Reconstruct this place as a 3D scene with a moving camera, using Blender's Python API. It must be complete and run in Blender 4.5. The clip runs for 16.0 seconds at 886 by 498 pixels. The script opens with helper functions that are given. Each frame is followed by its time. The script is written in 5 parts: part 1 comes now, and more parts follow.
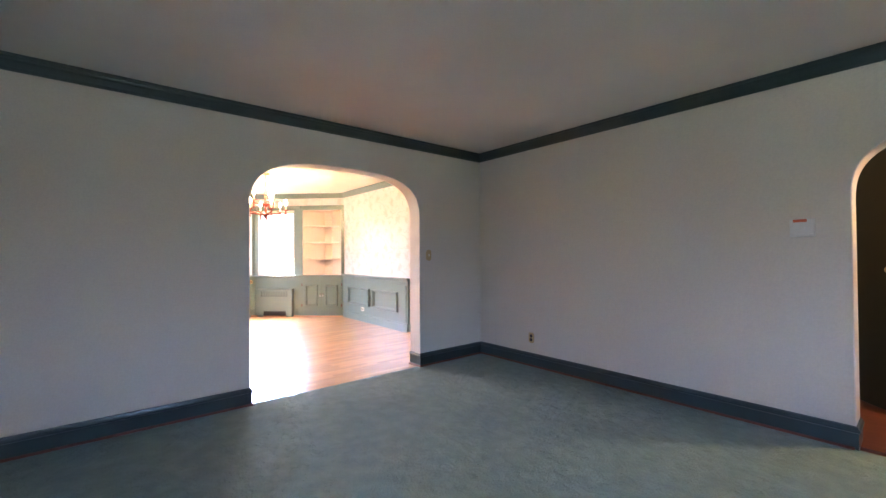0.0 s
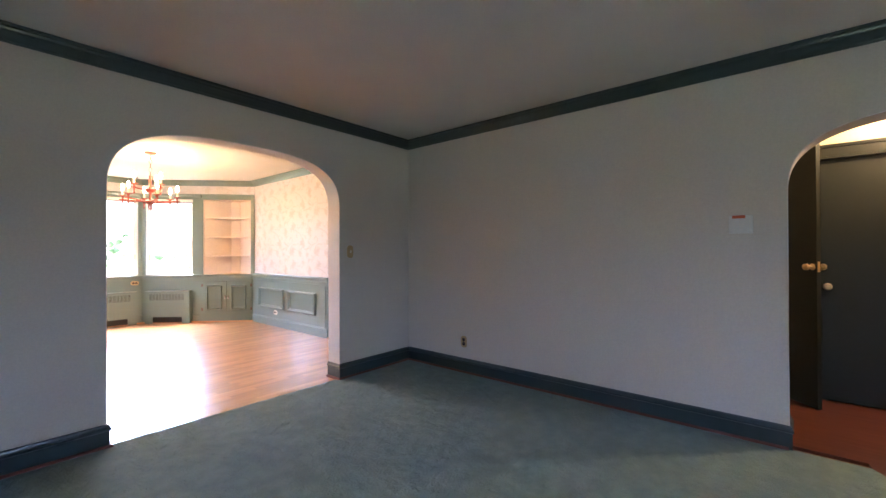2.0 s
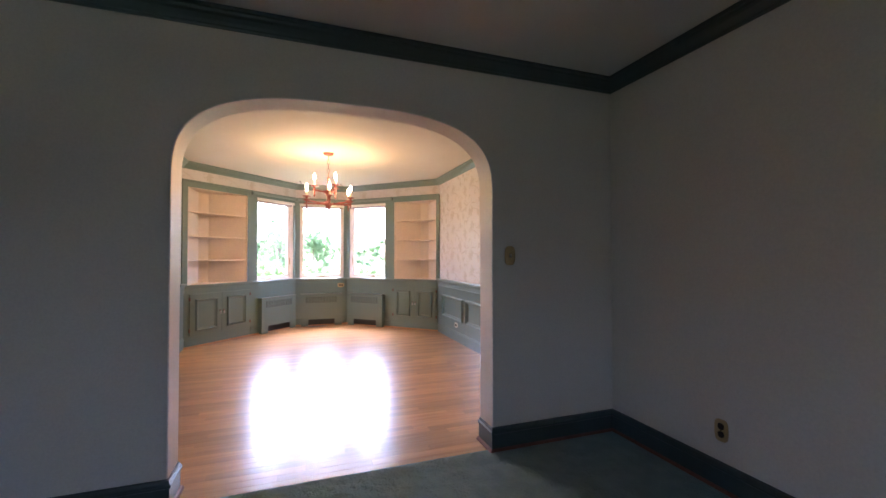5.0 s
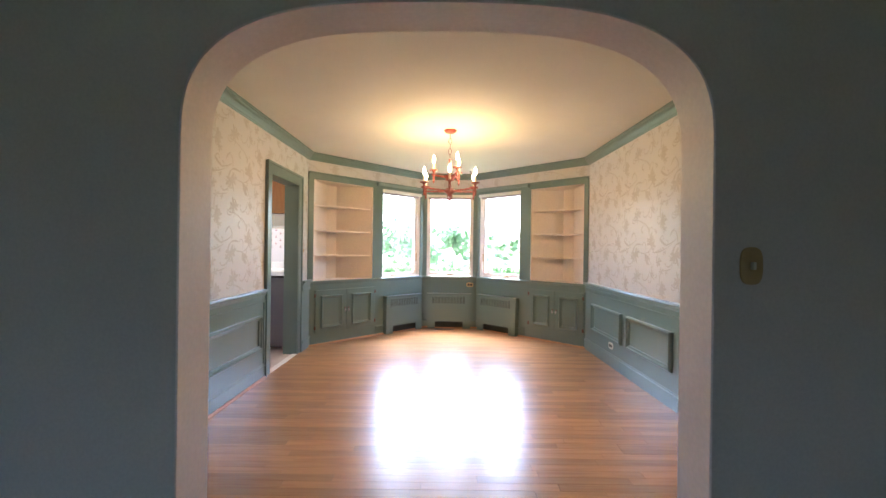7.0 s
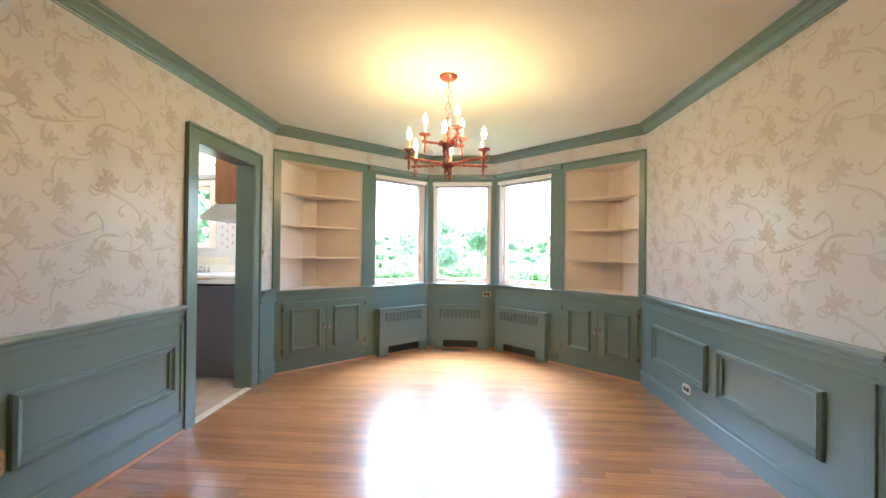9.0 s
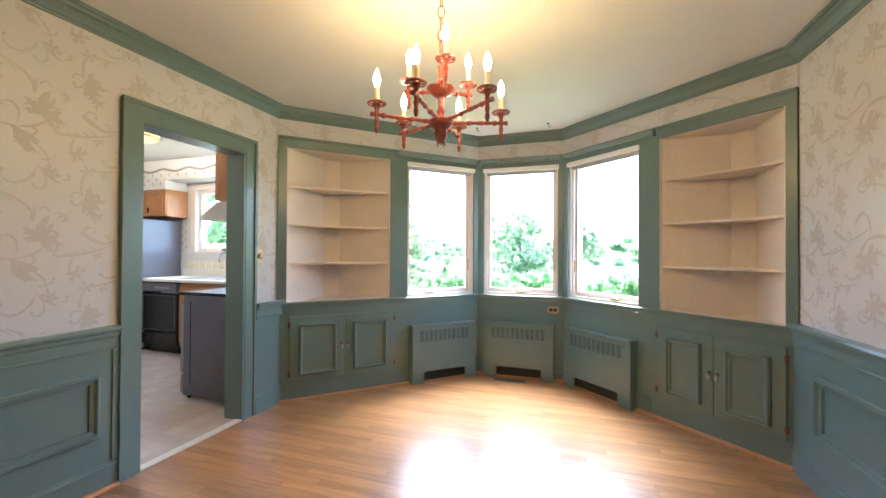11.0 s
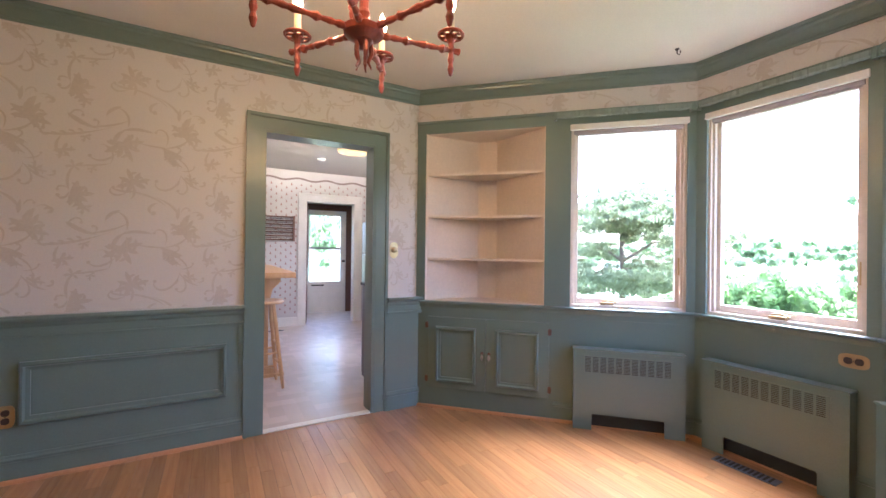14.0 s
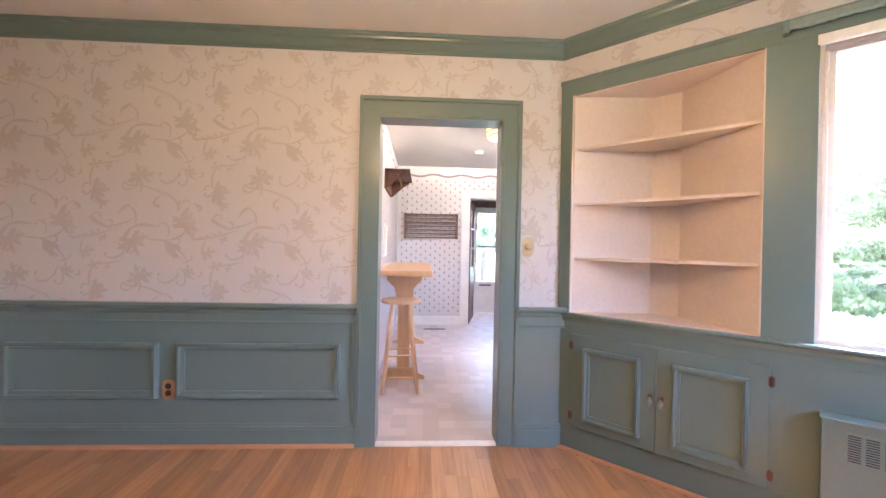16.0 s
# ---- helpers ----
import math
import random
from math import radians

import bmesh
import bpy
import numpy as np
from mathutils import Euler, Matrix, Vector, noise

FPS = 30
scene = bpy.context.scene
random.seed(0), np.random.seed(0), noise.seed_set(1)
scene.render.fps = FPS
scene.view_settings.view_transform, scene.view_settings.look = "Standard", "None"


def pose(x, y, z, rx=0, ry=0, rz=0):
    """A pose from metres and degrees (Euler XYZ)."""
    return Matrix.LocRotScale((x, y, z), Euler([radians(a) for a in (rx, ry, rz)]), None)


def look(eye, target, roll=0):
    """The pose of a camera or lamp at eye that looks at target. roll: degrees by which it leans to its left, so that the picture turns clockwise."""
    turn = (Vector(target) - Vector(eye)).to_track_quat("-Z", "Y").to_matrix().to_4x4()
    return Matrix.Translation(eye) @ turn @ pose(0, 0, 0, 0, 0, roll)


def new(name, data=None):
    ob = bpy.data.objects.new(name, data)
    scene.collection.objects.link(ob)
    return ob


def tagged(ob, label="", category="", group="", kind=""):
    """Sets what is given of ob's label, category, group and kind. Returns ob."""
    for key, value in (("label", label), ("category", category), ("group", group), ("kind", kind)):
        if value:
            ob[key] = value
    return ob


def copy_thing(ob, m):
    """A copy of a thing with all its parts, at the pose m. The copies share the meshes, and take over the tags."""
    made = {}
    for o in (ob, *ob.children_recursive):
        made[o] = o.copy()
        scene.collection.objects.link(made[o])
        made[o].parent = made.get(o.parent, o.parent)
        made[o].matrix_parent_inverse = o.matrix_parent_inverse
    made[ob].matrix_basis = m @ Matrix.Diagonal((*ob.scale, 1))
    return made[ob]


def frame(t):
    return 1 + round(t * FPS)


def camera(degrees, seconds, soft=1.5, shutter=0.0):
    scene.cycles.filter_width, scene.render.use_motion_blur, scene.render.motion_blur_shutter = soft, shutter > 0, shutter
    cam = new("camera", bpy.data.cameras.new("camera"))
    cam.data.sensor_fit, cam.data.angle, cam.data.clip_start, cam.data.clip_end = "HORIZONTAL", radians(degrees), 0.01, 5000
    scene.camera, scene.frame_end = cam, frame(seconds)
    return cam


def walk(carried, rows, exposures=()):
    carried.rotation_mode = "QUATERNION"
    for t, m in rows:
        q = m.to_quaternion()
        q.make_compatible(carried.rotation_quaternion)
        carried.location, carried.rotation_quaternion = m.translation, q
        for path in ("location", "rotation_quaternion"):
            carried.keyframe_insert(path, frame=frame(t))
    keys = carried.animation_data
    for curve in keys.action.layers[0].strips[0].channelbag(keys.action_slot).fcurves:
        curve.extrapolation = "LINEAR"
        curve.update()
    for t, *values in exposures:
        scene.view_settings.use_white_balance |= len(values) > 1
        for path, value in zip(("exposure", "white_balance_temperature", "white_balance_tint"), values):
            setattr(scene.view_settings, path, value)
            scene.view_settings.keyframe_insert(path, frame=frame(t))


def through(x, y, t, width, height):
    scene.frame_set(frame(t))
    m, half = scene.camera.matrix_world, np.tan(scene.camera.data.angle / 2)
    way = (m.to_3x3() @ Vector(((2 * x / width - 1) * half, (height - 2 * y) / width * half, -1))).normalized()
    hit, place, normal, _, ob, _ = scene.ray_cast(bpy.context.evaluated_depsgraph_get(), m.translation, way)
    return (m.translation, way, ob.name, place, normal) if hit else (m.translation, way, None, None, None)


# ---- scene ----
cam = camera(95.3, 16.0)
PATH = [
    (0, (0.744, 0.305, 1.24), (2.021, 1.844, 1.266), -0.4),
    (0.5, (0.725, 0.32, 1.207), (2.152, 1.72, 1.241), -0.1),
    (1, (0.776, 0.363, 1.204), (2.276, 1.686, 1.231), -0.1),
    (1.5, (0.889, 0.51, 1.231), (2.422, 1.795, 1.243), -0.2),
    (2, (1.062, 0.644, 1.231), (2.593, 1.93, 1.242), -0.2),
    (2.5, (1.294, 0.823, 1.252), (2.811, 2.127, 1.26), -0.3),
    (3, (1.484, 0.991, 1.254), (2.932, 2.37, 1.265), -0.4),
    (3.5, (1.679, 1.133, 1.263), (2.997, 2.637, 1.277), -0.3),
    (4, (1.883, 1.319, 1.278), (3.024, 2.961, 1.292), -0.4),
    (4.5, (2.063, 1.471, 1.271), (2.965, 3.256, 1.289), -0.4),
    (5, (2.247, 1.604, 1.229), (2.918, 3.487, 1.263), 0.0),
    (5.2, (2.244, 1.737, 1.235), (2.888, 3.63, 1.269), -0.2),
    (7.5, (2.577, 2.904, 1.273), (2.488, 4.902, 1.27), 0.6),
    (7.8, (2.594, 3.139, 1.264), (2.508, 5.137, 1.266), 0.3),
    (8, (2.615, 3.285, 1.250), (2.524, 5.283, 1.256), 0.4),
    (10.5, (3.038, 4.666, 1.252), (2.612, 6.62, 1.274), 0.3),
    (11, (3.164, 4.962, 1.264), (2.546, 6.864, 1.283), 0.3),
    (11.5, (3.272, 5.194, 1.262), (2.491, 7.036, 1.282), 0.5),
    (12, (3.448, 5.432, 1.248), (2.484, 7.184, 1.271), 0.4),
    (12.5, (3.573, 5.652, 1.244), (2.41, 7.279, 1.264), 0.4),
    (13, (3.646, 5.909, 1.231), (2.262, 7.353, 1.248), 0.6),
    (13.5, (3.693, 6.127, 1.233), (2.122, 7.363, 1.245), 0.7),
    (14, (3.713, 6.348, 1.23), (1.972, 7.331, 1.238), 0.7),
    (14.5, (3.678, 6.531, 1.222), (1.818, 7.268, 1.226), 0.8),
    (15, (3.603, 6.687, 1.217), (1.659, 7.156, 1.216), 0.9),
    (15.5, (3.467, 6.818, 1.231), (1.483, 7.07, 1.222), 0.9),
    (16, (3.266, 6.909, 1.215), (1.268, 7.008, 1.209), 1.1),
]
walk(cam, [(t, look(eye, target, roll)) for t, eye, target, roll in PATH],
     exposures=[(0, 6.02, 5550, 23), (1.5, 5.72, 5550, 23), (3.5, 5.18, 5550, 22), (5, 4.6, 5500, 22), (7.5, 4.6, 5150, 5),
                (8, 4.6, 5050, 2), (10.5, 4.41, 5000, 1), (12.5, 4.15, 4950, 6), (14, 4.17, 5100, 18), (14.5, 4.35, 5050, 20), (16, 4.8, 5150, 22)])

# ---- plan ----
CEIL = 2.485
XW, XE = 0.785, 4.42            # dining room, west and east walls
YS, YN = 4.10, 3.92            # arch wall, dining face and living face
A, B, C, D = (0.785, 7.765), (2.185, 9.165), (3.07, 9.155), (4.42, 7.86)
LIV_E, LIV_W, LIV_S = 4.35, -1.4, -2.4
KIT_E, KIT_W, KIT_S, KIT_N = 0.655, -3.08, 6.5, 9.25
HALL_W, HALL_E, HALL_S, HALL_N = 4.57, 5.6, -1.6, 6.1

# ---- world and sun ----
world = bpy.data.worlds.new("sky")
scene.world = world
world.use_nodes = True
wn, wl = world.node_tree.nodes, world.node_tree.links
sky = wn.new("ShaderNodeTexSky")
sky.sky_type, sky.sun_disc = "NISHITA", False
sky.sun_elevation, sky.sun_rotation = radians(62), radians(0)
sky.air_density, sky.dust_density = 1.0, 4.0
wl.new(sky.outputs[0], wn["Background"].inputs[0])
wn["Background"].inputs[1].default_value = 0.15
sun = new("sun", bpy.data.lights.new("sun", "SUN"))
sun.data.energy, sun.data.angle, sun.data.color = 0.5, radians(35), (1.0, 0.95, 0.88)
sun.matrix_world = look((0, 10.63, 20), (0, 0, 0))


def lamp(name, place, watts, color, radius):
    ob = new(name, bpy.data.lights.new(name, "POINT"))
    ob.data.energy, ob.data.color, ob.data.shadow_soft_size = watts, color, radius
    ob.location = place
    return ob


# ---- materials ----
def material(name, color, rough=0.5, metal=0.0, second=None, scale=6.0, fine=60.0, bump=0.05, stretch=(1, 1, 1), coat=0.0, vary=0.0, blotch=0.5, gap=(0.4, 0.65), wearing=0.05):
    """A surface with two scales of variation in colour, roughness and relief, in metres of the world."""
    m = bpy.data.materials.new(name)
    m.use_nodes = True
    n, l = m.node_tree.nodes, m.node_tree.links
    p = n["Principled BSDF"]
    p.inputs["Roughness"].default_value, p.inputs["Metallic"].default_value = rough, metal
    p.inputs["Coat Weight"].default_value = coat
    p.inputs["Coat Roughness"].default_value = 0.24 if coat > 0.9 else 0.15
    geo, mapping = n.new("ShaderNodeNewGeometry"), n.new("ShaderNodeMapping")
    mapping.inputs["Scale"].default_value = stretch
    l.new(geo.outputs["Position"], mapping.inputs[0])
    big, small = n.new("ShaderNodeTexNoise"), n.new("ShaderNodeTexNoise")
    big.inputs["Scale"].default_value, small.inputs["Scale"].default_value = scale, fine
    big.inputs["Detail"].default_value = small.inputs["Detail"].default_value = 3
    l.new(mapping.outputs[0], big.inputs["Vector"]), l.new(mapping.outputs[0], small.inputs["Vector"])
    ramp = n.new("ShaderNodeMapRange")
    ramp.inputs[1].default_value, ramp.inputs[2].default_value = gap
    l.new(big.outputs[0], ramp.inputs[0])
    second = second or tuple(c * 0.88 for c in color)
    mix = n.new("ShaderNodeMix")
    mix.data_type = "RGBA"
    mix.inputs[6].default_value, mix.inputs[7].default_value = (*color, 1), (*second, 1)
    scaled = n.new("ShaderNodeMath")
    scaled.operation = "MULTIPLY"
    scaled.inputs[1].default_value = blotch
    l.new(ramp.outputs[0], scaled.inputs[0]), l.new(scaled.outputs[0], mix.inputs[0])
    hue = n.new("ShaderNodeHueSaturation")
    l.new(mix.outputs[2], hue.inputs["Color"])
    info = n.new("ShaderNodeObjectInfo")
    add = n.new("ShaderNodeMath")
    add.inputs[1].default_value = 0
    l.new(small.outputs[0], add.inputs[0])
    value = n.new("ShaderNodeMapRange")
    value.inputs[1].default_value, value.inputs[2].default_value = 0.25, 0.75
    value.inputs[3].default_value, value.inputs[4].default_value = 0.95, 1.05
    l.new(add.outputs[0], value.inputs[0])
    if vary:
        both = n.new("ShaderNodeMath")
        l.new(info.outputs["Random"], both.inputs[0]), l.new(geo.outputs["Random Per Island"], both.inputs[1])
        frac = n.new("ShaderNodeMath")
        frac.operation = "FRACT"
        l.new(both.outputs[0], frac.inputs[0])
        per = n.new("ShaderNodeMapRange")
        per.inputs[3].default_value, per.inputs[4].default_value = 1 - vary, 1 + vary
        l.new(frac.outputs[0], per.inputs[0])
        times = n.new("ShaderNodeMath")
        times.operation = "MULTIPLY"
        l.new(value.outputs[0], times.inputs[0]), l.new(per.outputs[0], times.inputs[1])
        l.new(times.outputs[0], hue.inputs["Value"])
        shift = n.new("ShaderNodeVectorMath")
        shift.operation = "ADD"
        l.new(mapping.outputs[0], shift.inputs[0])
        spread = n.new("ShaderNodeVectorMath")
        spread.operation = "SCALE"
        spread.inputs["Scale"].default_value = 37.0
        l.new(frac.outputs[0], spread.inputs[0])
        l.new(spread.outputs[0], shift.inputs[1])
        l.new(shift.outputs[0], big.inputs["Vector"]), l.new(shift.outputs[0], small.inputs["Vector"])
    else:
        l.new(value.outputs[0], hue.inputs["Value"])
    l.new(hue.outputs[0], p.inputs["Base Color"])
    wear = n.new("ShaderNodeMapRange")
    wear.inputs[3].default_value, wear.inputs[4].default_value = max(rough - wearing, 0.02), min(rough + wearing, 1)
    l.new(big.outputs[0], wear.inputs[0]), l.new(wear.outputs[0], p.inputs["Roughness"])
    if bump:
        b = n.new("ShaderNodeBump")
        b.inputs["Strength"].default_value, b.inputs["Distance"].default_value = min(bump * 4, 1), 0.002 if bump < 0.2 else 0.012
        l.new(small.outputs[0], b.inputs["Height"]), l.new(b.outputs[0], p.inputs["Normal"])
    return m


def glow(name, color, strength):
    m = bpy.data.materials.new(name)
    m.use_nodes = True
    p = m.node_tree.nodes["Principled BSDF"]
    p.inputs["Base Color"].default_value = (*color, 1)
    p.inputs["Emission Color"].default_value = (*color, 1)
    p.inputs["Emission Strength"].default_value = strength
    return m


def clear(name, tint=(1, 1, 1)):
    m = bpy.data.materials.new(name)
    m.use_nodes = True
    n, l = m.node_tree.nodes, m.node_tree.links
    thin, shine, mix = n.new("ShaderNodeBsdfTransparent"), n.new("ShaderNodeBsdfGlossy"), n.new("ShaderNodeMixShader")
    thin.inputs[0].default_value = (*tint, 1)
    shine.inputs["Roughness"].default_value = 0.03
    mix.inputs[0].default_value = 0.06
    l.new(thin.outputs[0], mix.inputs[1]), l.new(shine.outputs[0], mix.inputs[2])
    l.new(mix.outputs[0], n["Material Output"].inputs[0])
    return m


GREEN = material("green_paint", (0.138, 0.199, 0.182), 0.30, second=(0.138, 0.199, 0.182), scale=2.5, fine=160, bump=0.012, coat=0.2, wearing=0.03)
DARKGREEN = material("dark_green_paint", (0.032, 0.05, 0.052), 0.34, second=(0.032, 0.05, 0.052), scale=3, fine=160, bump=0.012, coat=0.1, wearing=0.03)
PLASTER = material("white_wall_paint", (0.60, 0.55, 0.492), 0.75, second=(0.575, 0.527, 0.47), scale=1.2, fine=90, bump=0.06)
ARCHWHITE = material("arch_trim_paint", (0.74, 0.68, 0.66), 0.5, scale=2, fine=60, bump=0.04)
PAPER = material("cream_wallpaper", (0.60, 0.585, 0.575), 0.40, second=(0.578, 0.563, 0.55), scale=2, fine=140, bump=0.03)
PRINT = material("wallpaper_ink", (0.52, 0.49, 0.462), 0.9, second=(0.55, 0.525, 0.50), scale=5, fine=90, bump=0.02, blotch=1.0)
PRINT.node_tree.nodes["Principled BSDF"].inputs["Specular IOR Level"].default_value = 0.08
CEILING = material("ceiling_paint", (0.68, 0.66, 0.61), 0.8, scale=1.3, fine=120, bump=0.05)
CARPET = material("sage_green_carpet", (0.17, 0.245, 0.235), 0.95, second=(0.215, 0.298, 0.285), scale=9, fine=110, bump=0.3, blotch=0.7, gap=(0.4, 0.66))
# broad relief of the pile
n, l = CARPET.node_tree.nodes, CARPET.node_tree.links
fine_bump = next(k for k in n if k.bl_idname == "ShaderNodeBump")
tufts, broad = n.new("ShaderNodeTexNoise"), n.new("ShaderNodeBump")
tufts.inputs["Scale"].default_value, tufts.inputs["Detail"].default_value = 11, 6
broad.inputs["Strength"].default_value, broad.inputs["Distance"].default_value = 0.9, 0.05
l.new(next(k for k in n if k.bl_idname == "ShaderNodeNewGeometry").outputs["Position"], tufts.inputs["Vector"])
l.new(tufts.outputs[0], broad.inputs["Height"]), l.new(broad.outputs[0], fine_bump.inputs["Normal"])
OAK = material("oak_floor", (0.47, 0.24, 0.088), 0.34, second=(0.35, 0.15, 0.05), scale=5, fine=40, bump=0.02, stretch=(0.6, 9, 1), coat=1.0, vary=0.2, blotch=0.6)
n, l = OAK.node_tree.nodes, OAK.node_tree.links
grain_bump = next(k for k in n if k.bl_idname == "ShaderNodeBump")
wave, broad = n.new("ShaderNodeTexNoise"), n.new("ShaderNodeBump")
wave.inputs["Scale"].default_value, wave.inputs["Detail"].default_value = 5, 4
broad.inputs["Strength"].default_value, broad.inputs["Distance"].default_value = 0.35, 0.004
stretched = n.new("ShaderNodeMapping")
stretched.inputs["Scale"].default_value = (0.5, 3.0, 1)
l.new(next(k for k in n if k.bl_idname == "ShaderNodeNewGeometry").outputs["Position"], stretched.inputs[0])
l.new(stretched.outputs[0], wave.inputs["Vector"])
l.new(wave.outputs[0], broad.inputs["Height"]), l.new(broad.outputs[0], grain_bump.inputs["Normal"])
l.new(broad.outputs[0], n["Principled BSDF"].inputs["Coat Normal"])
REDOAK = material("red_oak_floor", (0.115, 0.030, 0.016), 0.4, second=(0.07, 0.018, 0.010), scale=5, fine=40, bump=0.02, stretch=(9, 0.6, 1), coat=0.2, vary=0.15)
SUBFLOOR = material("floor_joint", (0.17, 0.085, 0.04), 0.6)
SHOE = material("shoe_moulding_wood", (0.50, 0.25, 0.12), 0.4, scale=8, fine=60)
CREAM = material("cream_shelf_paint", (0.72, 0.635, 0.56), 0.5, scale=2.5, fine=50, bump=0.03)
BRASS = material("aged_brass", (0.50, 0.37, 0.20), 0.32, 0.9, scale=20, fine=200)
DARKMETAL = material("dark_metal", (0.05, 0.045, 0.04), 0.4, 0.8)
COPPER = material("red_brown_bamboo_metal", (0.26, 0.058, 0.04), 0.3, 0.35, second=(0.09, 0.025, 0.02), scale=30, fine=150, bump=0.06, coat=0.3)
REDSHOE = material("dark_red_shoe_wood", (0.13, 0.045, 0.03), 0.5, scale=8, fine=60)
ALLOY = material("pale_alloy_strip", (0.80, 0.78, 0.72), 0.45, 0.2, scale=2, fine=30, bump=0.01)
IVORY = material("ivory_plastic", (0.72, 0.66, 0.52), 0.4)
WHITE = material("white_paint", (0.78, 0.77, 0.74), 0.45)
VINYL = material("kitchen_vinyl", (0.53, 0.45, 0.385), 0.38, second=(0.66, 0.57, 0.50), scale=8, fine=140, bump=0.01, coat=0.2, blotch=0.8, gap=(0.45, 0.62), wearing=0.02)
n, l = VINYL.node_tree.nodes, VINYL.node_tree.links
patch_noise = next(k for k in n if k.bl_idname == "ShaderNodeTexNoise")
snap = n.new("ShaderNodeVectorMath")
snap.operation = "SNAP"
snap.inputs[1].default_value = (0.11, 0.11, 1)
l.new(next(k for k in n if k.bl_idname == "ShaderNodeNewGeometry").outputs["Position"], snap.inputs[0])
l.new(snap.outputs[0], patch_noise.inputs["Vector"])
HONEY = material("honey_oak_cabinet", (0.42, 0.20, 0.075), 0.35, second=(0.32, 0.14, 0.05), scale=6, fine=40, stretch=(6, 6, 0.7))
PINE = material("pale_pine", (0.70, 0.46, 0.25), 0.38, second=(0.60, 0.37, 0.19), scale=6, fine=40, stretch=(6, 6, 0.7))
WALNUT = material("dark_stained_wood", (0.14, 0.065, 0.045), 0.45, second=(0.09, 0.04, 0.03), scale=6, fine=50, stretch=(0.7, 0.7, 6))
STEEL = material("brushed_steel", (0.40, 0.40, 0.42), 0.3, 0.95, scale=3, fine=120, stretch=(8, 8, 0.4))
SLATE = material("grey_enamel", (0.15, 0.15, 0.18), 0.35, 0.3, scale=2, fine=60)
BLACK = material("black_gloss", (0.012, 0.012, 0.013), 0.15)
COUNTER = material("white_laminate", (0.75, 0.73, 0.68), 0.35)
SASH = material("beige_sash_paint", (0.70, 0.62, 0.54), 0.45)
# white shade cloth with the head rail's shadow put into its colour
SHADED_ROLL = material("shaded_roll_grey", (0.36, 0.32, 0.33), 0.7)
DOORDARK = material("dark_green_door_paint", (0.012, 0.014, 0.010), 0.5, scale=3, fine=50)
DOORDARK.node_tree.nodes["Principled BSDF"].inputs["Specular IOR Level"].default_value = 0.25
HALLPAINT = material("hall_cream_paint", (0.62, 0.52, 0.36), 0.7)
GLASS = clear("window_glass")
FLAME = glow("candle_bulb", (1.0, 0.66, 0.34), 4)
LAMPGLASS = glow("lamp_glass", (1.0, 0.55, 0.18), 0.12)
def leafy(name, color, second, through):
    """Leaf colour with light coming through the blade."""
    m = material(name, color, 0.6, second=second, scale=2, fine=20, bump=0, vary=0.35)
    n, l = m.node_tree.nodes, m.node_tree.links
    lit, mix = n.new("ShaderNodeBsdfTranslucent"), n.new("ShaderNodeMixShader")
    lit.inputs[0].default_value = (*through, 1)
    mix.inputs[0].default_value = 0.65
    l.new(n["Principled BSDF"].outputs[0], mix.inputs[1]), l.new(lit.outputs[0], mix.inputs[2])
    l.new(mix.outputs[0], n["Material Output"].inputs[0])
    return m


GRASS = material("lawn", (0.15, 0.19, 0.08), 0.9, second=(0.22, 0.23, 0.13), scale=0.8, fine=30, bump=0.3)
LEAF = leafy("leaf", (0.10, 0.14, 0.065), (0.13, 0.17, 0.09), (0.42, 0.56, 0.32))
HEDGELEAF = leafy("hedge_leaf", (0.09, 0.15, 0.05), (0.13, 0.18, 0.075), (0.38, 0.56, 0.24))
PINELEAF = leafy("pine_needles", (0.075, 0.095, 0.05), (0.12, 0.135, 0.07), (0.34, 0.40, 0.22))
BARK = material("bark", (0.16, 0.12, 0.09), 0.9, scale=6, fine=40, bump=0.3)
ASPHALT = material("asphalt", (0.10, 0.10, 0.10), 0.9)
SIDING = material("house_siding", (0.55, 0.53, 0.50), 0.7)
ROOF = material("roof_shingle", (0.12, 0.11, 0.11), 0.9)
SLOT = material("socket_slot", (0.03, 0.02, 0.02), 0.6)
# near-black that paints the shade inside the radiator covers and their slits
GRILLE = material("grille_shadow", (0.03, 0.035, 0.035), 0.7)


# ---- mesh helpers ----
def part(name, bm, mat, parent=None, label="", kind=""):
    me = bpy.data.meshes.new(name)
    bmesh.ops.recalc_face_normals(bm, faces=bm.faces)
    bm.to_mesh(me)
    bm.free()
    me.materials.append(mat)
    ob = new(name, me)
    ob.parent = parent
    return tagged(ob, label=label, kind=kind)


def thing(name, m, label, category, group=""):
    ob = new(name)
    ob.empty_display_size = 0.1
    ob.matrix_world = m
    return tagged(ob, label, category, group)


def structure(name, bm, mat, label="", parent=None, m=None):
    ob = part(name, bm, mat, parent)
    if m is not None:
        ob.matrix_world = m
    return tagged(ob, label, "", "", "structure") if parent is None else ob


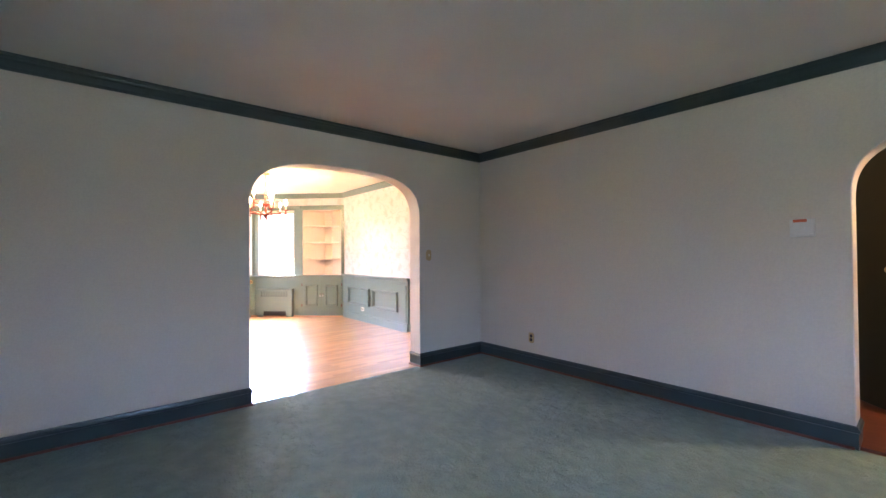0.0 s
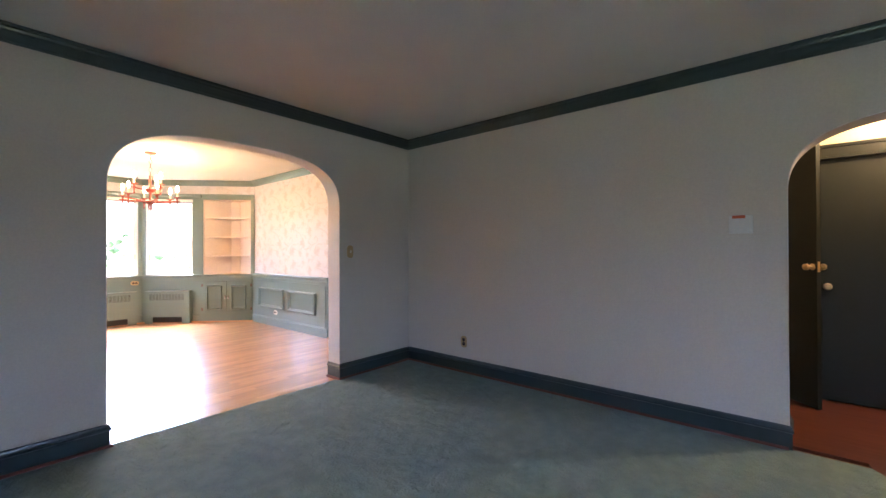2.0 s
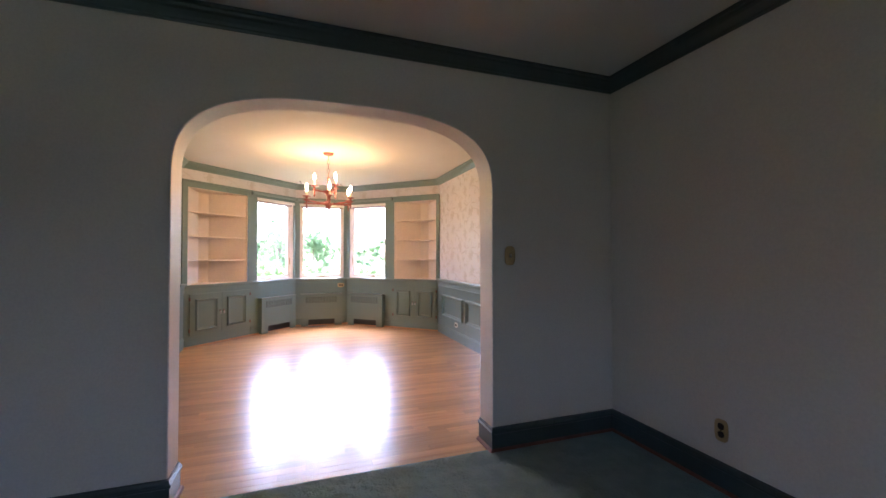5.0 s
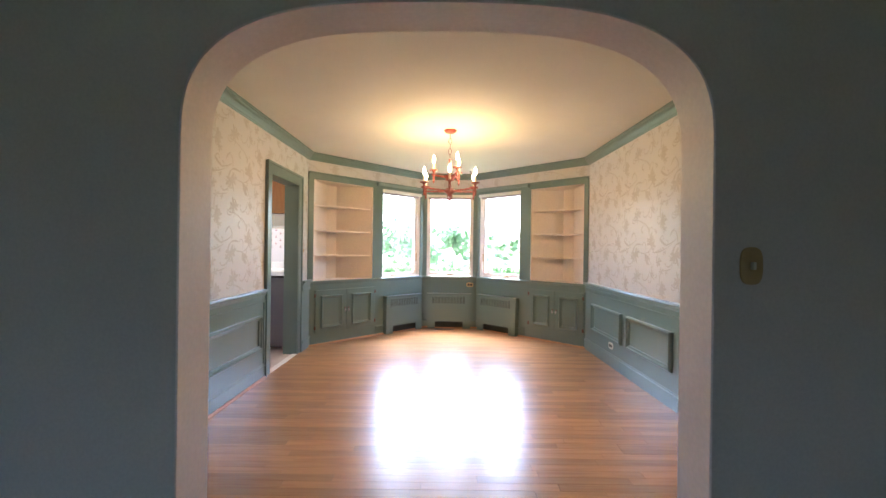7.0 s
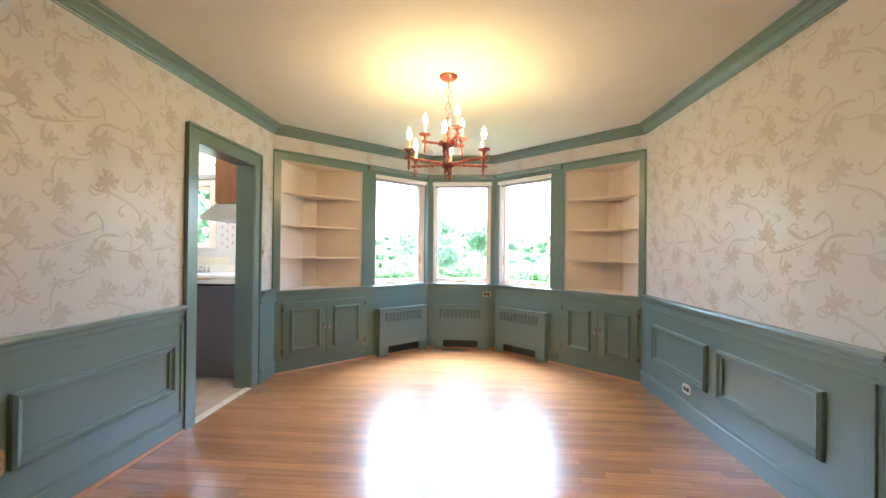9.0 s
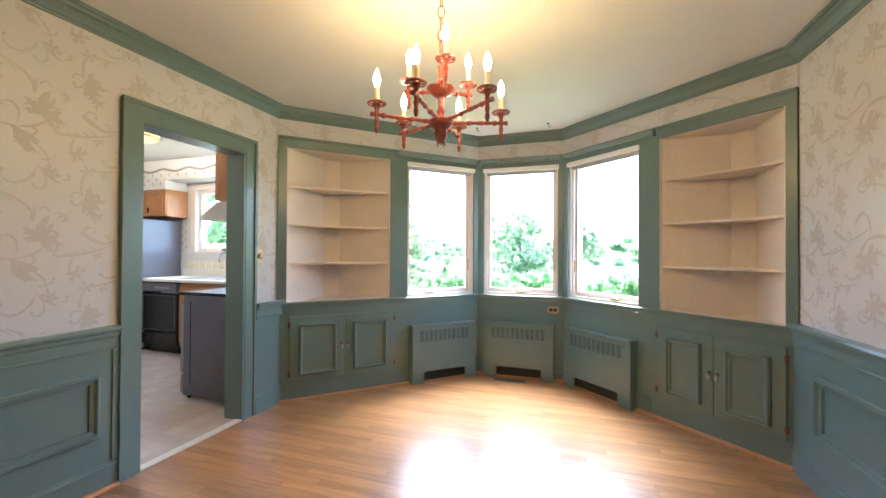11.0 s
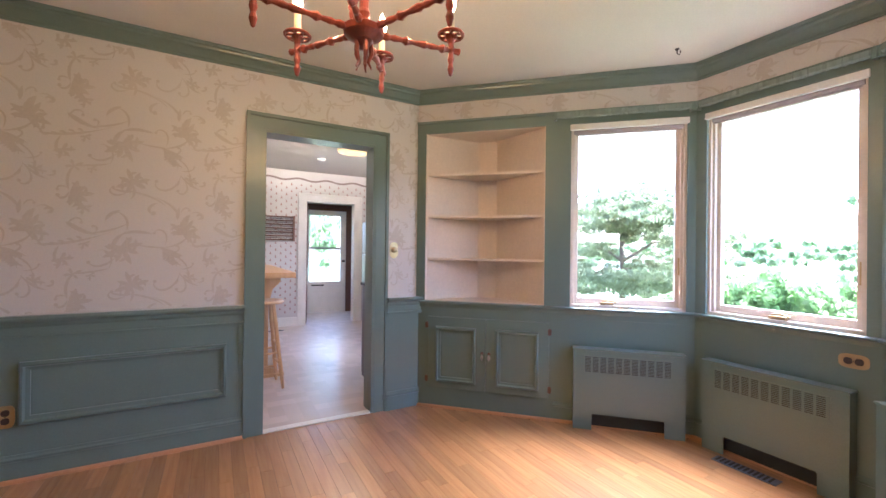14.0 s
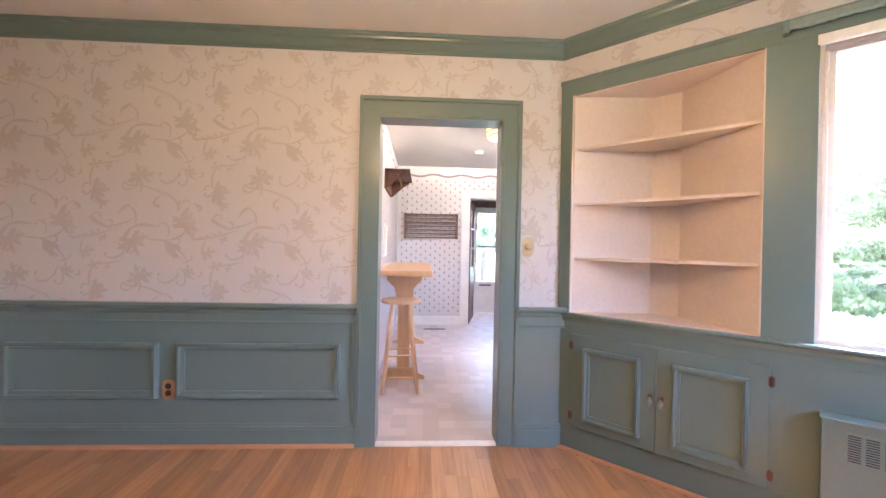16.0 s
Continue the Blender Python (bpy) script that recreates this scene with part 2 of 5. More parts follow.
def box(x0, x1, y0, y1, z0, z1, bevel=0.0, bm=None):
    bm = bm or bmesh.new()
    vs = [bm.verts.new((x, y, z)) for x in (x0, x1) for y in (y0, y1) for z in (z0, z1)]
    fs = [bm.faces.new([vs[i] for i in q]) for q in ((0, 1, 3, 2), (4, 6, 7, 5), (0, 4, 5, 1), (2, 3, 7, 6), (0, 2, 6, 4), (1, 5, 7, 3))]
    if bevel:
        edges = {e for f in fs for e in f.edges}
        bmesh.ops.bevel(bm, geom=list(edges), offset=bevel, segments=2, affect="EDGES", profile=0.6)
    return bm


def shade(ob):
    for p in ob.data.polygons:
        p.use_smooth = True
    return ob


def lathe(profile, segs=20, center=(0, 0, 0), bm=None):
    """Turns (radius, height) pairs round the z axis."""
    bm = bm or bmesh.new()
    rings = []
    for r, z in profile:
        if r < 1e-5:
            rings.append([bm.verts.new((center[0], center[1], center[2] + z))])
        else:
            rings.append([bm.verts.new((center[0] + r * math.cos(2 * math.pi * i / segs), center[1] + r * math.sin(2 * math.pi * i / segs), center[2] + z)) for i in range(segs)])
    for a, b in zip(rings, rings[1:]):
        for i in range(segs):
            j = (i + 1) % segs
            f = [a[i % len(a)], a[j % len(a)], b[j % len(b)], b[i % len(b)]]
            f = list(dict.fromkeys(f))
            if len(f) > 2:
                bm.faces.new(f)
    for ring in (rings[0], rings[-1]):
        if len(ring) > 2:
            bm.faces.new(ring)
    return bm


def tube(points, radius, segs=8, bm=None, radii=None, closed=False):
    bm = bm or bmesh.new()
    points = [Vector(p) for p in points]
    rings = []
    count = len(points)
    for i, p in enumerate(points):
        ahead = points[(i + 1) % count] if closed or i + 1 < count else p
        behind = points[i - 1] if closed or i else p
        way = (ahead - behind).normalized()
        side = way.cross(Vector((0, 0, 1)) if abs(way.z) < 0.9 else Vector((1, 0, 0))).normalized()
        up = side.cross(way)
        r = radii[i] if radii else radius
        rings.append([bm.verts.new(p + r * (math.cos(2 * math.pi * k / segs) * side + math.sin(2 * math.pi * k / segs) * up)) for k in range(segs)])
    for i in range(count if closed else count - 1):
        a, b = rings[i], rings[(i + 1) % count]
        for k in range(segs):
            bm.faces.new((a[k], a[(k + 1) % segs], b[(k + 1) % segs], b[k]))
    if not closed:
        bm.faces.new(rings[0]), bm.faces.new(rings[-1])
    return bm


def prism(outline, y0, y1, bm=None):
    """An outline of (x, z) pairs, given depth from y0 to y1."""
    bm = bm or bmesh.new()
    front, back = [bm.verts.new((x, y0, z)) for x, z in outline], [bm.verts.new((x, y1, z)) for x, z in outline]
    bm.faces.new(front), bm.faces.new(back[::-1])
    for i in range(len(outline)):
        j = (i + 1) % len(outline)
        bm.faces.new((front[i], front[j], back[j], back[i]))
    return bm


def slab(outline, z0, z1, bm=None):
    """An outline of (x, y) pairs, given height from z0 to z1."""
    bm = bm or bmesh.new()
    low, high = [bm.verts.new((x, y, z0)) for x, y in outline], [bm.verts.new((x, y, z1)) for x, y in outline]
    bm.faces.new(low[::-1]), bm.faces.new(high)
    for i in range(len(outline)):
        j = (i + 1) % len(outline)
        bm.faces.new((low[i], low[j], high[j], high[i]))
    return bm


def sweep(path, profile, bm=None, closed=False):
    """Runs a profile of (out, z) pairs along a clockwise line of wall corners, mitred; out goes into the room."""
    bm = bm or bmesh.new()
    pts = [Vector(p) for p in path]
    rings = []
    for i, p in enumerate(pts):
        normals = []
        if i or closed:
            d = (p - pts[i - 1]).normalized()
            normals.append(Vector((d.y, -d.x)))
        if i + 1 < len(pts) or closed:
            d = (pts[(i + 1) % len(pts)] - p).normalized()
            normals.append(Vector((d.y, -d.x)))
        n = sum(normals, Vector((0, 0)))
        n = n / n.length_squared * (2 if len(normals) == 2 else 1) if len(normals) == 2 else normals[0]
        rings.append([bm.verts.new((p.x + n.x * o, p.y + n.y * o, z)) for o, z in profile])
    for i in range(len(pts) if closed else len(pts) - 1):
        a, b = rings[i], rings[(i + 1) % len(pts)]
        for k in range(len(profile)):
            bm.faces.new((a[k], a[(k + 1) % len(profile)], b[(k + 1) % len(profile)], b[k]))
    if not closed:
        bm.faces.new(rings[0]), bm.faces.new(rings[-1])
    return bm


def wallframe(p, q):
    """A frame on a wall from p to q, the room on its right: x along the wall, y out of the room, z up."""
    d = Vector(q) - Vector(p)
    return Matrix.Translation((p[0], p[1], 0)) @ Matrix.Rotation(math.atan2(d.y, d.x), 4, "Z"), d.length


def arch(x0, x1, spring, top, steps=90, power=3.0):
    """Points of a flattened arch from (x0, 0) over the top to (x1, 0)."""
    mid, half = (x0 + x1) / 2, (x1 - x0) / 2
    pts = [(x0, 0)]
    for i in range(steps + 1):
        a = math.pi * (1 - i / steps)
        c, s = math.cos(a), math.sin(a)
        u = math.copysign(abs(c) ** (2 / power), c)
        v = abs(s) ** (2 / power)
        pts.append((mid + half * u, spring + (top - spring) * v))
    return pts + [(x1, 0)]


def panelled(w, h, hole_list, y0, y1):
    """A wall of that width and height with oblong holes (x0, x1, z0, z1)."""
    bm = bmesh.new()
    xs = sorted({0, w, *[v for o in hole_list for v in o[:2]]})
    for a, b in zip(xs, xs[1:]):
        zs = sorted([(o[2], o[3]) for o in hole_list if o[0] <= a + 1e-6 and o[1] >= b - 1e-6])
        z = 0
        for lo, hi in zs:
            if lo > z:
                box(a, b, y0, y1, z, lo, bm=bm)
            z = hi
        if z < h:
            box(a, b, y0, y1, z, h, bm=bm)
    return bm


def moulding_frame(x0, x1, z0, z1, wide=0.035, deep=0.018, y=0.0):
    """A mitred picture-frame moulding, proud of y towards the room."""
    bm = bmesh.new()
    steps = [(0, 0), (0.0, deep * 0.55), (wide * 0.25, deep), (wide * 0.45, deep * 0.95), (wide * 0.6, deep * 0.5), (wide, deep * 0.35), (wide, 0)]
    rings = []
    for inset, out in steps:
        rings.append([bm.verts.new((x, y - out, z)) for x, z in ((x0 + inset, z0 + inset), (x1 - inset, z0 + inset), (x1 - inset, z1 - inset), (x0 + inset, z1 - inset))])
    for a, b in zip(rings, rings[1:]):
        for k in range(4):
            bm.faces.new((a[k], a[(k + 1) % 4], b[(k + 1) % 4], b[k]))
    return bm


CROWN = [(0, 2.393), (0.012, 2.393), (0.016, 2.402), (0.026, 2.406), (0.034, 2.42), (0.05, 2.44), (0.066, 2.45), (0.07, 2.462), (0.082, 2.466), (0.084, CEIL), (0, CEIL)]
CROWN_LIVING = [(o * 0.8, CEIL - (CEIL - z) * 1.02) for o, z in CROWN]
BASE = [(0, 0), (0.018, 0), (0.018, 0.105), (0.026, 0.11), (0.026, 0.122), (0.018, 0.13), (0.015, 0.142), (0, 0.145)]
BASESHOE = [(0.018, 0), (0.036, 0), (0.034, 0.010), (0.028, 0.017), (0.018, 0.019)]
RAIL = [(0, 0.735), (0.02, 0.735), (0.022, 0.752), (0.017, 0.757), (0.018, 0.80), (0.026, 0.812), (0.03, 0.828), (0.044, 0.838), (0.046, 0.85), (0.04, 0.862), (0, 0.862)]


def run(name, path, profile, mat, label="", closed=False):
    return structure(name, sweep(path, profile, closed=closed), mat, label)


# ---- floors ----
structure("ground", box(-200, 200, -200, 300, -0.9, -0.6), GRASS, "pale green lawn round the house")
structure("floor_slab", slab([(-4.6, -3), (5.9, -3), (5.9, 9.36), (-4.6, 9.36)], -0.6, -0.02), SUBFLOOR)
structure("floor_living", slab([(LIV_W, LIV_S), (3.92, LIV_S), (3.92, 0.02), (4.34, 0.26), (4.34, YN - 0.03), (3.41, YN - 0.03), (3.41, YN + 0.012), (1.645, YN + 0.012), (1.645, YN - 0.03), (LIV_W, YN - 0.03)], -0.02, 0.004), CARPET, "worn sage green wall-to-wall carpet with furniture dents")
structure("floor_hall", slab([(3.92, LIV_S), (HALL_E, LIV_S), (HALL_E, HALL_N), (XE, HALL_N), (XE, 0.27), (4.34, 0.26), (3.92, 0.02)], -0.02, 0.0), REDOAK, "reddish oak strip floor of the hall")
structure("floor_kitchen", box(-4.4, XW - 0.015, KIT_S, KIT_N, -0.02, 0.0), VINYL, "beige sheet vinyl kitchen floor with faint square patches")

# ---- walls ----
T = 0.16
# arch wall between living room and dining room
ARCH1 = arch(1.645, 3.41, 1.6, 2.09)
outline = [(LIV_W - T, 0)] + ARCH1 + [(LIV_E, 0), (LIV_E, CEIL), (LIV_W - T, CEIL)]
structure("wall_arch_living", prism(outline, YN, (YN + YS) / 2), PLASTER, "plain off-white painted wall with a wide rounded arch")
outline = [(XW, 0)] + ARCH1 + [(XE, 0), (XE, CEIL), (XW, CEIL)]
structure("wall_arch_dining", prism(outline, (YN + YS) / 2, YS), PAPER, "cream papered wall with a wide rounded arch")


def arch_lining(name, pts, y0, y1, m=None):
    """The painted soffit of an arch, 4 mm thick with a soft edge bead."""
    bm = bmesh.new()
    mid = sum(p[0] for p in pts) / len(pts)
    top = max(p[1] for p in pts)
    inner = []
    for i, (x, z) in enumerate(pts):
        a, b = Vector(pts[max(i - 1, 0)]), Vector(pts[min(i + 1, len(pts) - 1)])
        d = (b - a).normalized()
        inner.append((x + d.y * 0.006, z - d.x * 0.006))
    rings = [[bm.verts.new((x, y, z)) for x, z in loop] for loop, y in ((pts, y0), (inner, y0 + 0.003), (inner, y1 - 0.003), (pts, y1))]
    for r, s in zip(rings, rings[1:]):
        for i in range(len(pts) - 1):
            bm.faces.new((r[i], r[i + 1], s[i + 1], s[i]))
    ob = structure(name, bm, ARCHWHITE, "smooth pale painted reveal of an archway")
    if m is not None:
        ob.matrix_world = m
    return ob


arch_lining("arch_reveal_dining", ARCH1, YN - 0.002, YS + 0.002)

# east wall: living part with hall arch, dining part with second arch
mE, _ = wallframe((LIV_E, YN), (LIV_E, LIV_S))
yy = lambda y: YN - y
outline = [(0, 0)] + arch(yy(0.62), yy(-1.02), 1.55, 2.02) + [(yy(LIV_S), 0), (yy(LIV_S), CEIL), (0, CEIL)]
structure("wall_east_living", prism(outline, 0, HALL_W - LIV_E), PLASTER, "plain off-white painted wall with an arch to the hall", m=mE)
arch_lining("arch_reveal_hall", arch(yy(0.62), yy(-1.02), 1.55, 2.02), -0.002, HALL_W - LIV_E + 0.002, mE)
mR, LR = wallframe(D, (XE, YN))
dd = lambda y: D[1] - y
outline = [(0, 0)] + arch(dd(5.53), dd(4.47), 1.6, 2.07) + [(LR, 0), (LR, CEIL), (0, CEIL)]
structure("wall_east_dining", prism(outline, 0, HALL_W - XE), PAPER, "cream papered wall with a small arch to the hall", m=mR)
arch_lining("arch_reveal_small", arch(dd(5.53), dd(4.47), 1.6, 2.07), -0.002, HALL_W - XE + 0.002, mR)

# west wall of the dining room with the kitchen doorway
KD0, KD1, KDT = 6.62, 7.40, 2.02
mL, LL = wallframe((XW, YS), A)
kk = lambda y: y - YS
structure("wall_west_dining", panelled(LL, CEIL, [(kk(KD0), kk(KD1), 0, KDT)], 0, XW - KIT_E), PAPER, "cream papered wall with a doorway to the kitchen", m=mL)

# bay: three facets
mAB, LAB = wallframe(A, B)
mBC, LBC = wallframe(B, C)
mCD, LCD = wallframe(C, D)
SILL, HEAD, NT = 0.835, 2.13, 2.163
W1, W2, W3 = (1.172, 1.92), (0.075, 0.825), (0.07, 0.835)
N1, N2 = (0.072, 0.992), (1.015, 1.812)
structure("wall_bay_west", panelled(LAB, CEIL, [(W1[0], W1[1], SILL, HEAD), (N1[0], N1[1], SILL, NT)], 0, T), PAPER, "cream papered wall of the bay", m=mAB)
structure("wall_bay_north", panelled(LBC, CEIL, [(W2[0], W2[1], SILL, HEAD)], 0, T), PAPER, "cream papered wall of the bay", m=mBC)
structure("wall_bay_east", panelled(LCD, CEIL, [(W3[0], W3[1], SILL, HEAD), (N2[0], N2[1], SILL, NT)], 0, T), PAPER, "cream papered wall of the bay", m=mCD)

# living room shell: west and south unseen, their openings added to let daylight in
structure("wall_west_living", panelled(YN - LIV_S, CEIL, [(1.6, 2.2, 0.8, 2.0)], 0, T), PLASTER, "off-white painted wall", m=wallframe((LIV_W, LIV_S), (LIV_W, YN))[0])
structure("wall_south_living", panelled(LIV_E - LIV_W, CEIL, [(2.75, 3.35, 0.9, 2.0)], 0, T), PLASTER, "unseen off-white painted wall with an opening added for daylight", m=wallframe((LIV_E, LIV_S), (LIV_W, LIV_S))[0])
# hall shell
FD0, FD1, FDT = -0.50, 0.42, 1.99
structure("wall_hall_east", panelled(HALL_N - HALL_S + 0.8, CEIL, [(HALL_N - FD1, HALL_N - FD0, 0, FDT)], 0, T), HALLPAINT, "warm cream hall wall", m=wallframe((HALL_E, HALL_N), (HALL_E, HALL_S - 0.8))[0])
structure("wall_hall_north", box(HALL_W, HALL_E, HALL_N, HALL_N + T, 0, CEIL), HALLPAINT, "warm cream hall wall")
structure("wall_hall_south", box(LIV_E, HALL_E, LIV_S - T, LIV_S, 0, CEIL), HALLPAINT)
structure("wall_stub_hall", box(HALL_W, HALL_W + 0.02, 5.56, HALL_N, 0, CEIL), HALLPAINT)
# kitchen shell
KW0, KW1, KWZ0, KWZ1 = -1.84, -0.85, 1.27, 2.12
structure("wall_kitchen_north", panelled(KIT_E + 0.1 - KIT_W, CEIL, [(KW0 - KIT_W, KW1 - KIT_W, KWZ0, KWZ1)], 0, T), PAPER, "cream kitchen wall with small printed sprigs", m=wallframe((KIT_W, KIT_N), (KIT_E + 0.1, KIT_N))[0])
KF0, KF1, KFT = 7.62, 8.44, 2.02
structure("wall_kitchen_west", panelled(KIT_N - KIT_S, CEIL, [(KF0 - KIT_S, KF1 - KIT_S, 0, KFT)], 0, 0.12), PAPER, "cream kitchen wall with small printed sprigs", m=wallframe((KIT_W, KIT_S), (KIT_W, KIT_N))[0])
structure("wall_kitchen_south", box(KIT_W, KIT_E, KIT_S - T, KIT_S, 0, CEIL), PAPER, "cream kitchen wall with small printed sprigs")
MUD_W = -4.25
structure("wall_mudroom_west", panelled(KIT_N - 7.1, CEIL, [(7.79 - 7.1, 8.64 - 7.1, 0, 2.0)], 0, 0.12), PLASTER, m=wallframe((MUD_W, 7.1), (MUD_W, KIT_N))[0])
structure("wall_mudroom_south", box(MUD_W, KIT_W - 0.12, 7.0, 7.1, 0, CEIL), PLASTER)
structure("wall_mudroom_north", box(MUD_W, KIT_W - 0.12, KIT_N, KIT_N + 0.1, 0, CEIL), PLASTER)

# ceilings
structure("ceiling_dining", slab([(XW - 0.13, YS - 0.1), (XW - 0.13, A[1]), (A[0] - 0.1, A[1] + 0.1), (B[0], B[1] + 0.16), (C[0], C[1] + 0.16), (D[0] + 0.15, D[1] + 0.1), (XE + 0.2, YS - 0.1)], CEIL, CEIL + 0.1), CEILING, "warm white plaster ceiling")
structure("ceiling_living", box(LIV_W - T, LIV_E + 0.01, LIV_S - T, YS - 0.1, CEIL, CEIL + 0.1), CEILING, "flat white plaster ceiling")
structure("ceiling_hall", box(LIV_E + 0.01, HALL_E + T, LIV_S - T, HALL_N + T, CEIL + 0.005, CEIL + 0.1), CEILING, "white hall ceiling")
structure("ceiling_kitchen", box(MUD_W - 0.1, XW - 0.13, KIT_S - T, KIT_N + T, CEIL + 0.003, CEIL + 0.1), CEILING, "white kitchen ceiling")

# ---- trim ----
run("trim_crown_dining", [(XW, YS), A, B, C, D, (XE, YS)], CROWN, GREEN, "sage green stepped crown moulding", closed=True)
run("trim_crown_living", [(LIV_W, LIV_S), (LIV_W, YN), (LIV_E, YN), (LIV_E, LIV_S)], CROWN_LIVING, DARKGREEN, "dark green crown moulding", closed=True)
CAS = 0.1
run("baseboard_dining_west", [(XW, YS + 0.0), (XW, KD0 - CAS)], BASE, GREEN, "sage green baseboard with moulded cap")
run("baseboard_dining_west_2", [(XW + 0.02, KD1 + CAS), (XW + 0.02, A[1] + 0.008)], BASE, GREEN, "sage green baseboard with moulded cap")
def along(p, q, d):
    return tuple(Vector(p) + (Vector(q) - Vector(p)).normalized() * d)


run("baseboard_bay", [along(A, B, 1.06), B, C, along(C, D, 0.94)], BASE, GREEN, "sage green baseboard with moulded cap")
run("baseboard_dining_east", [D, (XE, 5.53), (HALL_W, 5.53)], BASE, GREEN, "sage green baseboard with moulded cap")
run("baseboard_living_east", [(3.41, YS), (3.41, YN), (LIV_E, YN), (LIV_E, 0.62), (HALL_W, 0.62)], BASE, DARKGREEN, "dark green baseboard with moulded cap")
run("baseboard_living_north", [(LIV_W, LIV_S), (LIV_W, YN), (1.645, YN), (1.645, YS)], BASE, DARKGREEN, "dark green baseboard with moulded cap")
run("shoe_moulding_dining", [(XW, YS), (XW, KD0 - CAS)], BASESHOE, SHOE, "stained wood shoe moulding")
run("shoe_moulding_bay", [(XW, KD1 + CAS), A, B, C, D, (XE, 5.53), (HALL_W, 5.53)], BASESHOE, SHOE, "stained wood shoe moulding")
run("shoe_moulding_living", [(3.41, YS), (3.41, YN), (LIV_E, YN), (LIV_E, 0.62)], BASESHOE, REDSHOE, "dark reddish wood shoe moulding")
run("shoe_moulding_living_2", [(LIV_W, YN), (1.645, YN), (1.645, YS)], BASESHOE, REDSHOE, "dark reddish wood shoe moulding")


def wainscot(name, m, x0, x1, panels, proud=0.012, z1=0.86):
    """Green panelling: a field, its chair rail and applied frames, along a wall."""
    ob = structure(name, box(x0, x1, -proud, 0, 0, z1 - 0.004), GREEN, "sage green painted wainscot with applied panel mouldings", m=m)
    for a, b in panels:
        f = part("panel_moulding", moulding_frame(a, b, 0.295, 0.622, 0.044, 0.033, y=-proud), GREEN, ob)
    return ob


def rail(name, m, x0, x1, end=None):
    bm = bmesh.new()
    a = [bm.verts.new((x0, -o, z)) for o, z in RAIL]
    b = [bm.verts.new((x1, -o, z)) for o, z in RAIL]
    for k in range(len(RAIL)):
        j = (k + 1) % len(RAIL)
        bm.faces.new((a[k], a[j], b[j], b[k]))
    bm.faces.new(a), bm.faces.new(b)
    return structure(name, bm, GREEN, "sage green moulded chair rail", m=m)


ww = wainscot("wainscot_west", mL, 0, kk(KD0 - CAS), [(kk(4.50), kk(5.365)), (kk(5.47), kk(6.42))])
part("edge_bead", box(kk(KD0 - CAS) - 0.035, kk(KD0 - CAS) - 0.005, -0.022, -0.011, 0.145, 0.735, 0.004), GREEN, ww)
wainscot("wainscot_west_2", mL, kk(KD1 + CAS), LL, [], proud=0.03)
rail("chair_rail_west", mL, 0, kk(KD0 - CAS))
rail("chair_rail_west_2", mL @ pose(0, -0.02, 0), kk(KD1 + CAS), LL + 0.028)
we = wainscot("wainscot_east", mR, 0, dd(5.60), [(dd(7.60), dd(6.78)), (dd(6.655), dd(5.86))], proud=0.03)
part("end_stile", box(dd(5.60), dd(5.60) + 0.03, -0.03, 0, 0.146, 0.735, 0.006), GREEN, we)
part("end_bead", box(dd(5.60) - 0.05, dd(5.60) - 0.02, -0.042, -0.029, 0.146, 0.735, 0.005), GREEN, we)
bm = sweep([D, (XE, 5.565)], [(o + (0.02 if o else 0), z) for o, z in RAIL])
structure("baseboard_wainscot_east", sweep([D, (XE, 5.585)], [(o + (0.02 if o else 0), z) for o, z in BASE]), GREEN, "sage green baseboard with moulded cap")
structure("chair_rail_east", bm, GREEN, "sage green moulded chair rail")



def casing(name, m, x0, x1, top, mat, depth, wide=CAS, label=""):
    """A doorway's casing on the room side, with its lining through the wall."""
    bm = prism([(x0 - wide, 0), (x0, 0), (x0, top), (x1, top), (x1, 0), (x1 + wide, 0), (x1 + wide, top + wide), (x0 - wide, top + wide)], -0.022, 0.0)
    ob = structure(name, bm, mat, label, m=m)
    part("outer_bead", prism([(x0 - wide - 0.004, 0), (x0 - wide + 0.018, 0), (x0 - wide + 0.018, top + wide - 0.018), (x1 + wide - 0.018, top + wide - 0.018), (x1 + wide - 0.018, 0), (x1 + wide + 0.004, 0), (x1 + wide + 0.004, top + wide + 0.004), (x0 - wide - 0.004, top + wide + 0.004)], -0.034, -0.0205), mat, ob)
    part("lining", prism([(x0 - 0.001, 0), (x0 + 0.018, 0), (x0 + 0.018, top - 0.018), (x1 - 0.018, top - 0.018), (x1 - 0.018, 0), (x1 + 0.001, 0), (x1 + 0.001, top + 0.001), (x0 - 0.001, top + 0.001)], -0.018, depth + 0.018), mat, ob)
    return ob


casing("door_kitchen_frame", mL, kk(KD0), kk(KD1), KDT, GREEN, XW - KIT_E, label="sage green painted casing of the open kitchen doorway")
structure("door_kitchen_threshold", box(XW - 0.04, XW + 0.02, KD0 + 0.018, KD1 - 0.018, 0, 0.009, 0.003), ALLOY, "thin pale metal threshold strip")
casing("door_mudroom_frame", wallframe((KIT_W, KIT_S), (KIT_W, KIT_N))[0], KF0 - KIT_S, KF1 - KIT_S, KFT, WHITE, 0.12, 0.11, "greyish white casing of the back doorway")

# ---- bay trim, niches, cabinets, windows ----
ONB = -0.012


def facet_field(name, m, length):
    structure(name, box(0, length, ONB, 0, 0, SILL - 0.02), GREEN, "sage green painted apron below the bay windows", m=m)


facet_field("apron_bay_west", mAB, LAB)
facet_field("apron_bay_north", mBC, LBC)
facet_field("apron_bay_east", mCD, LCD)
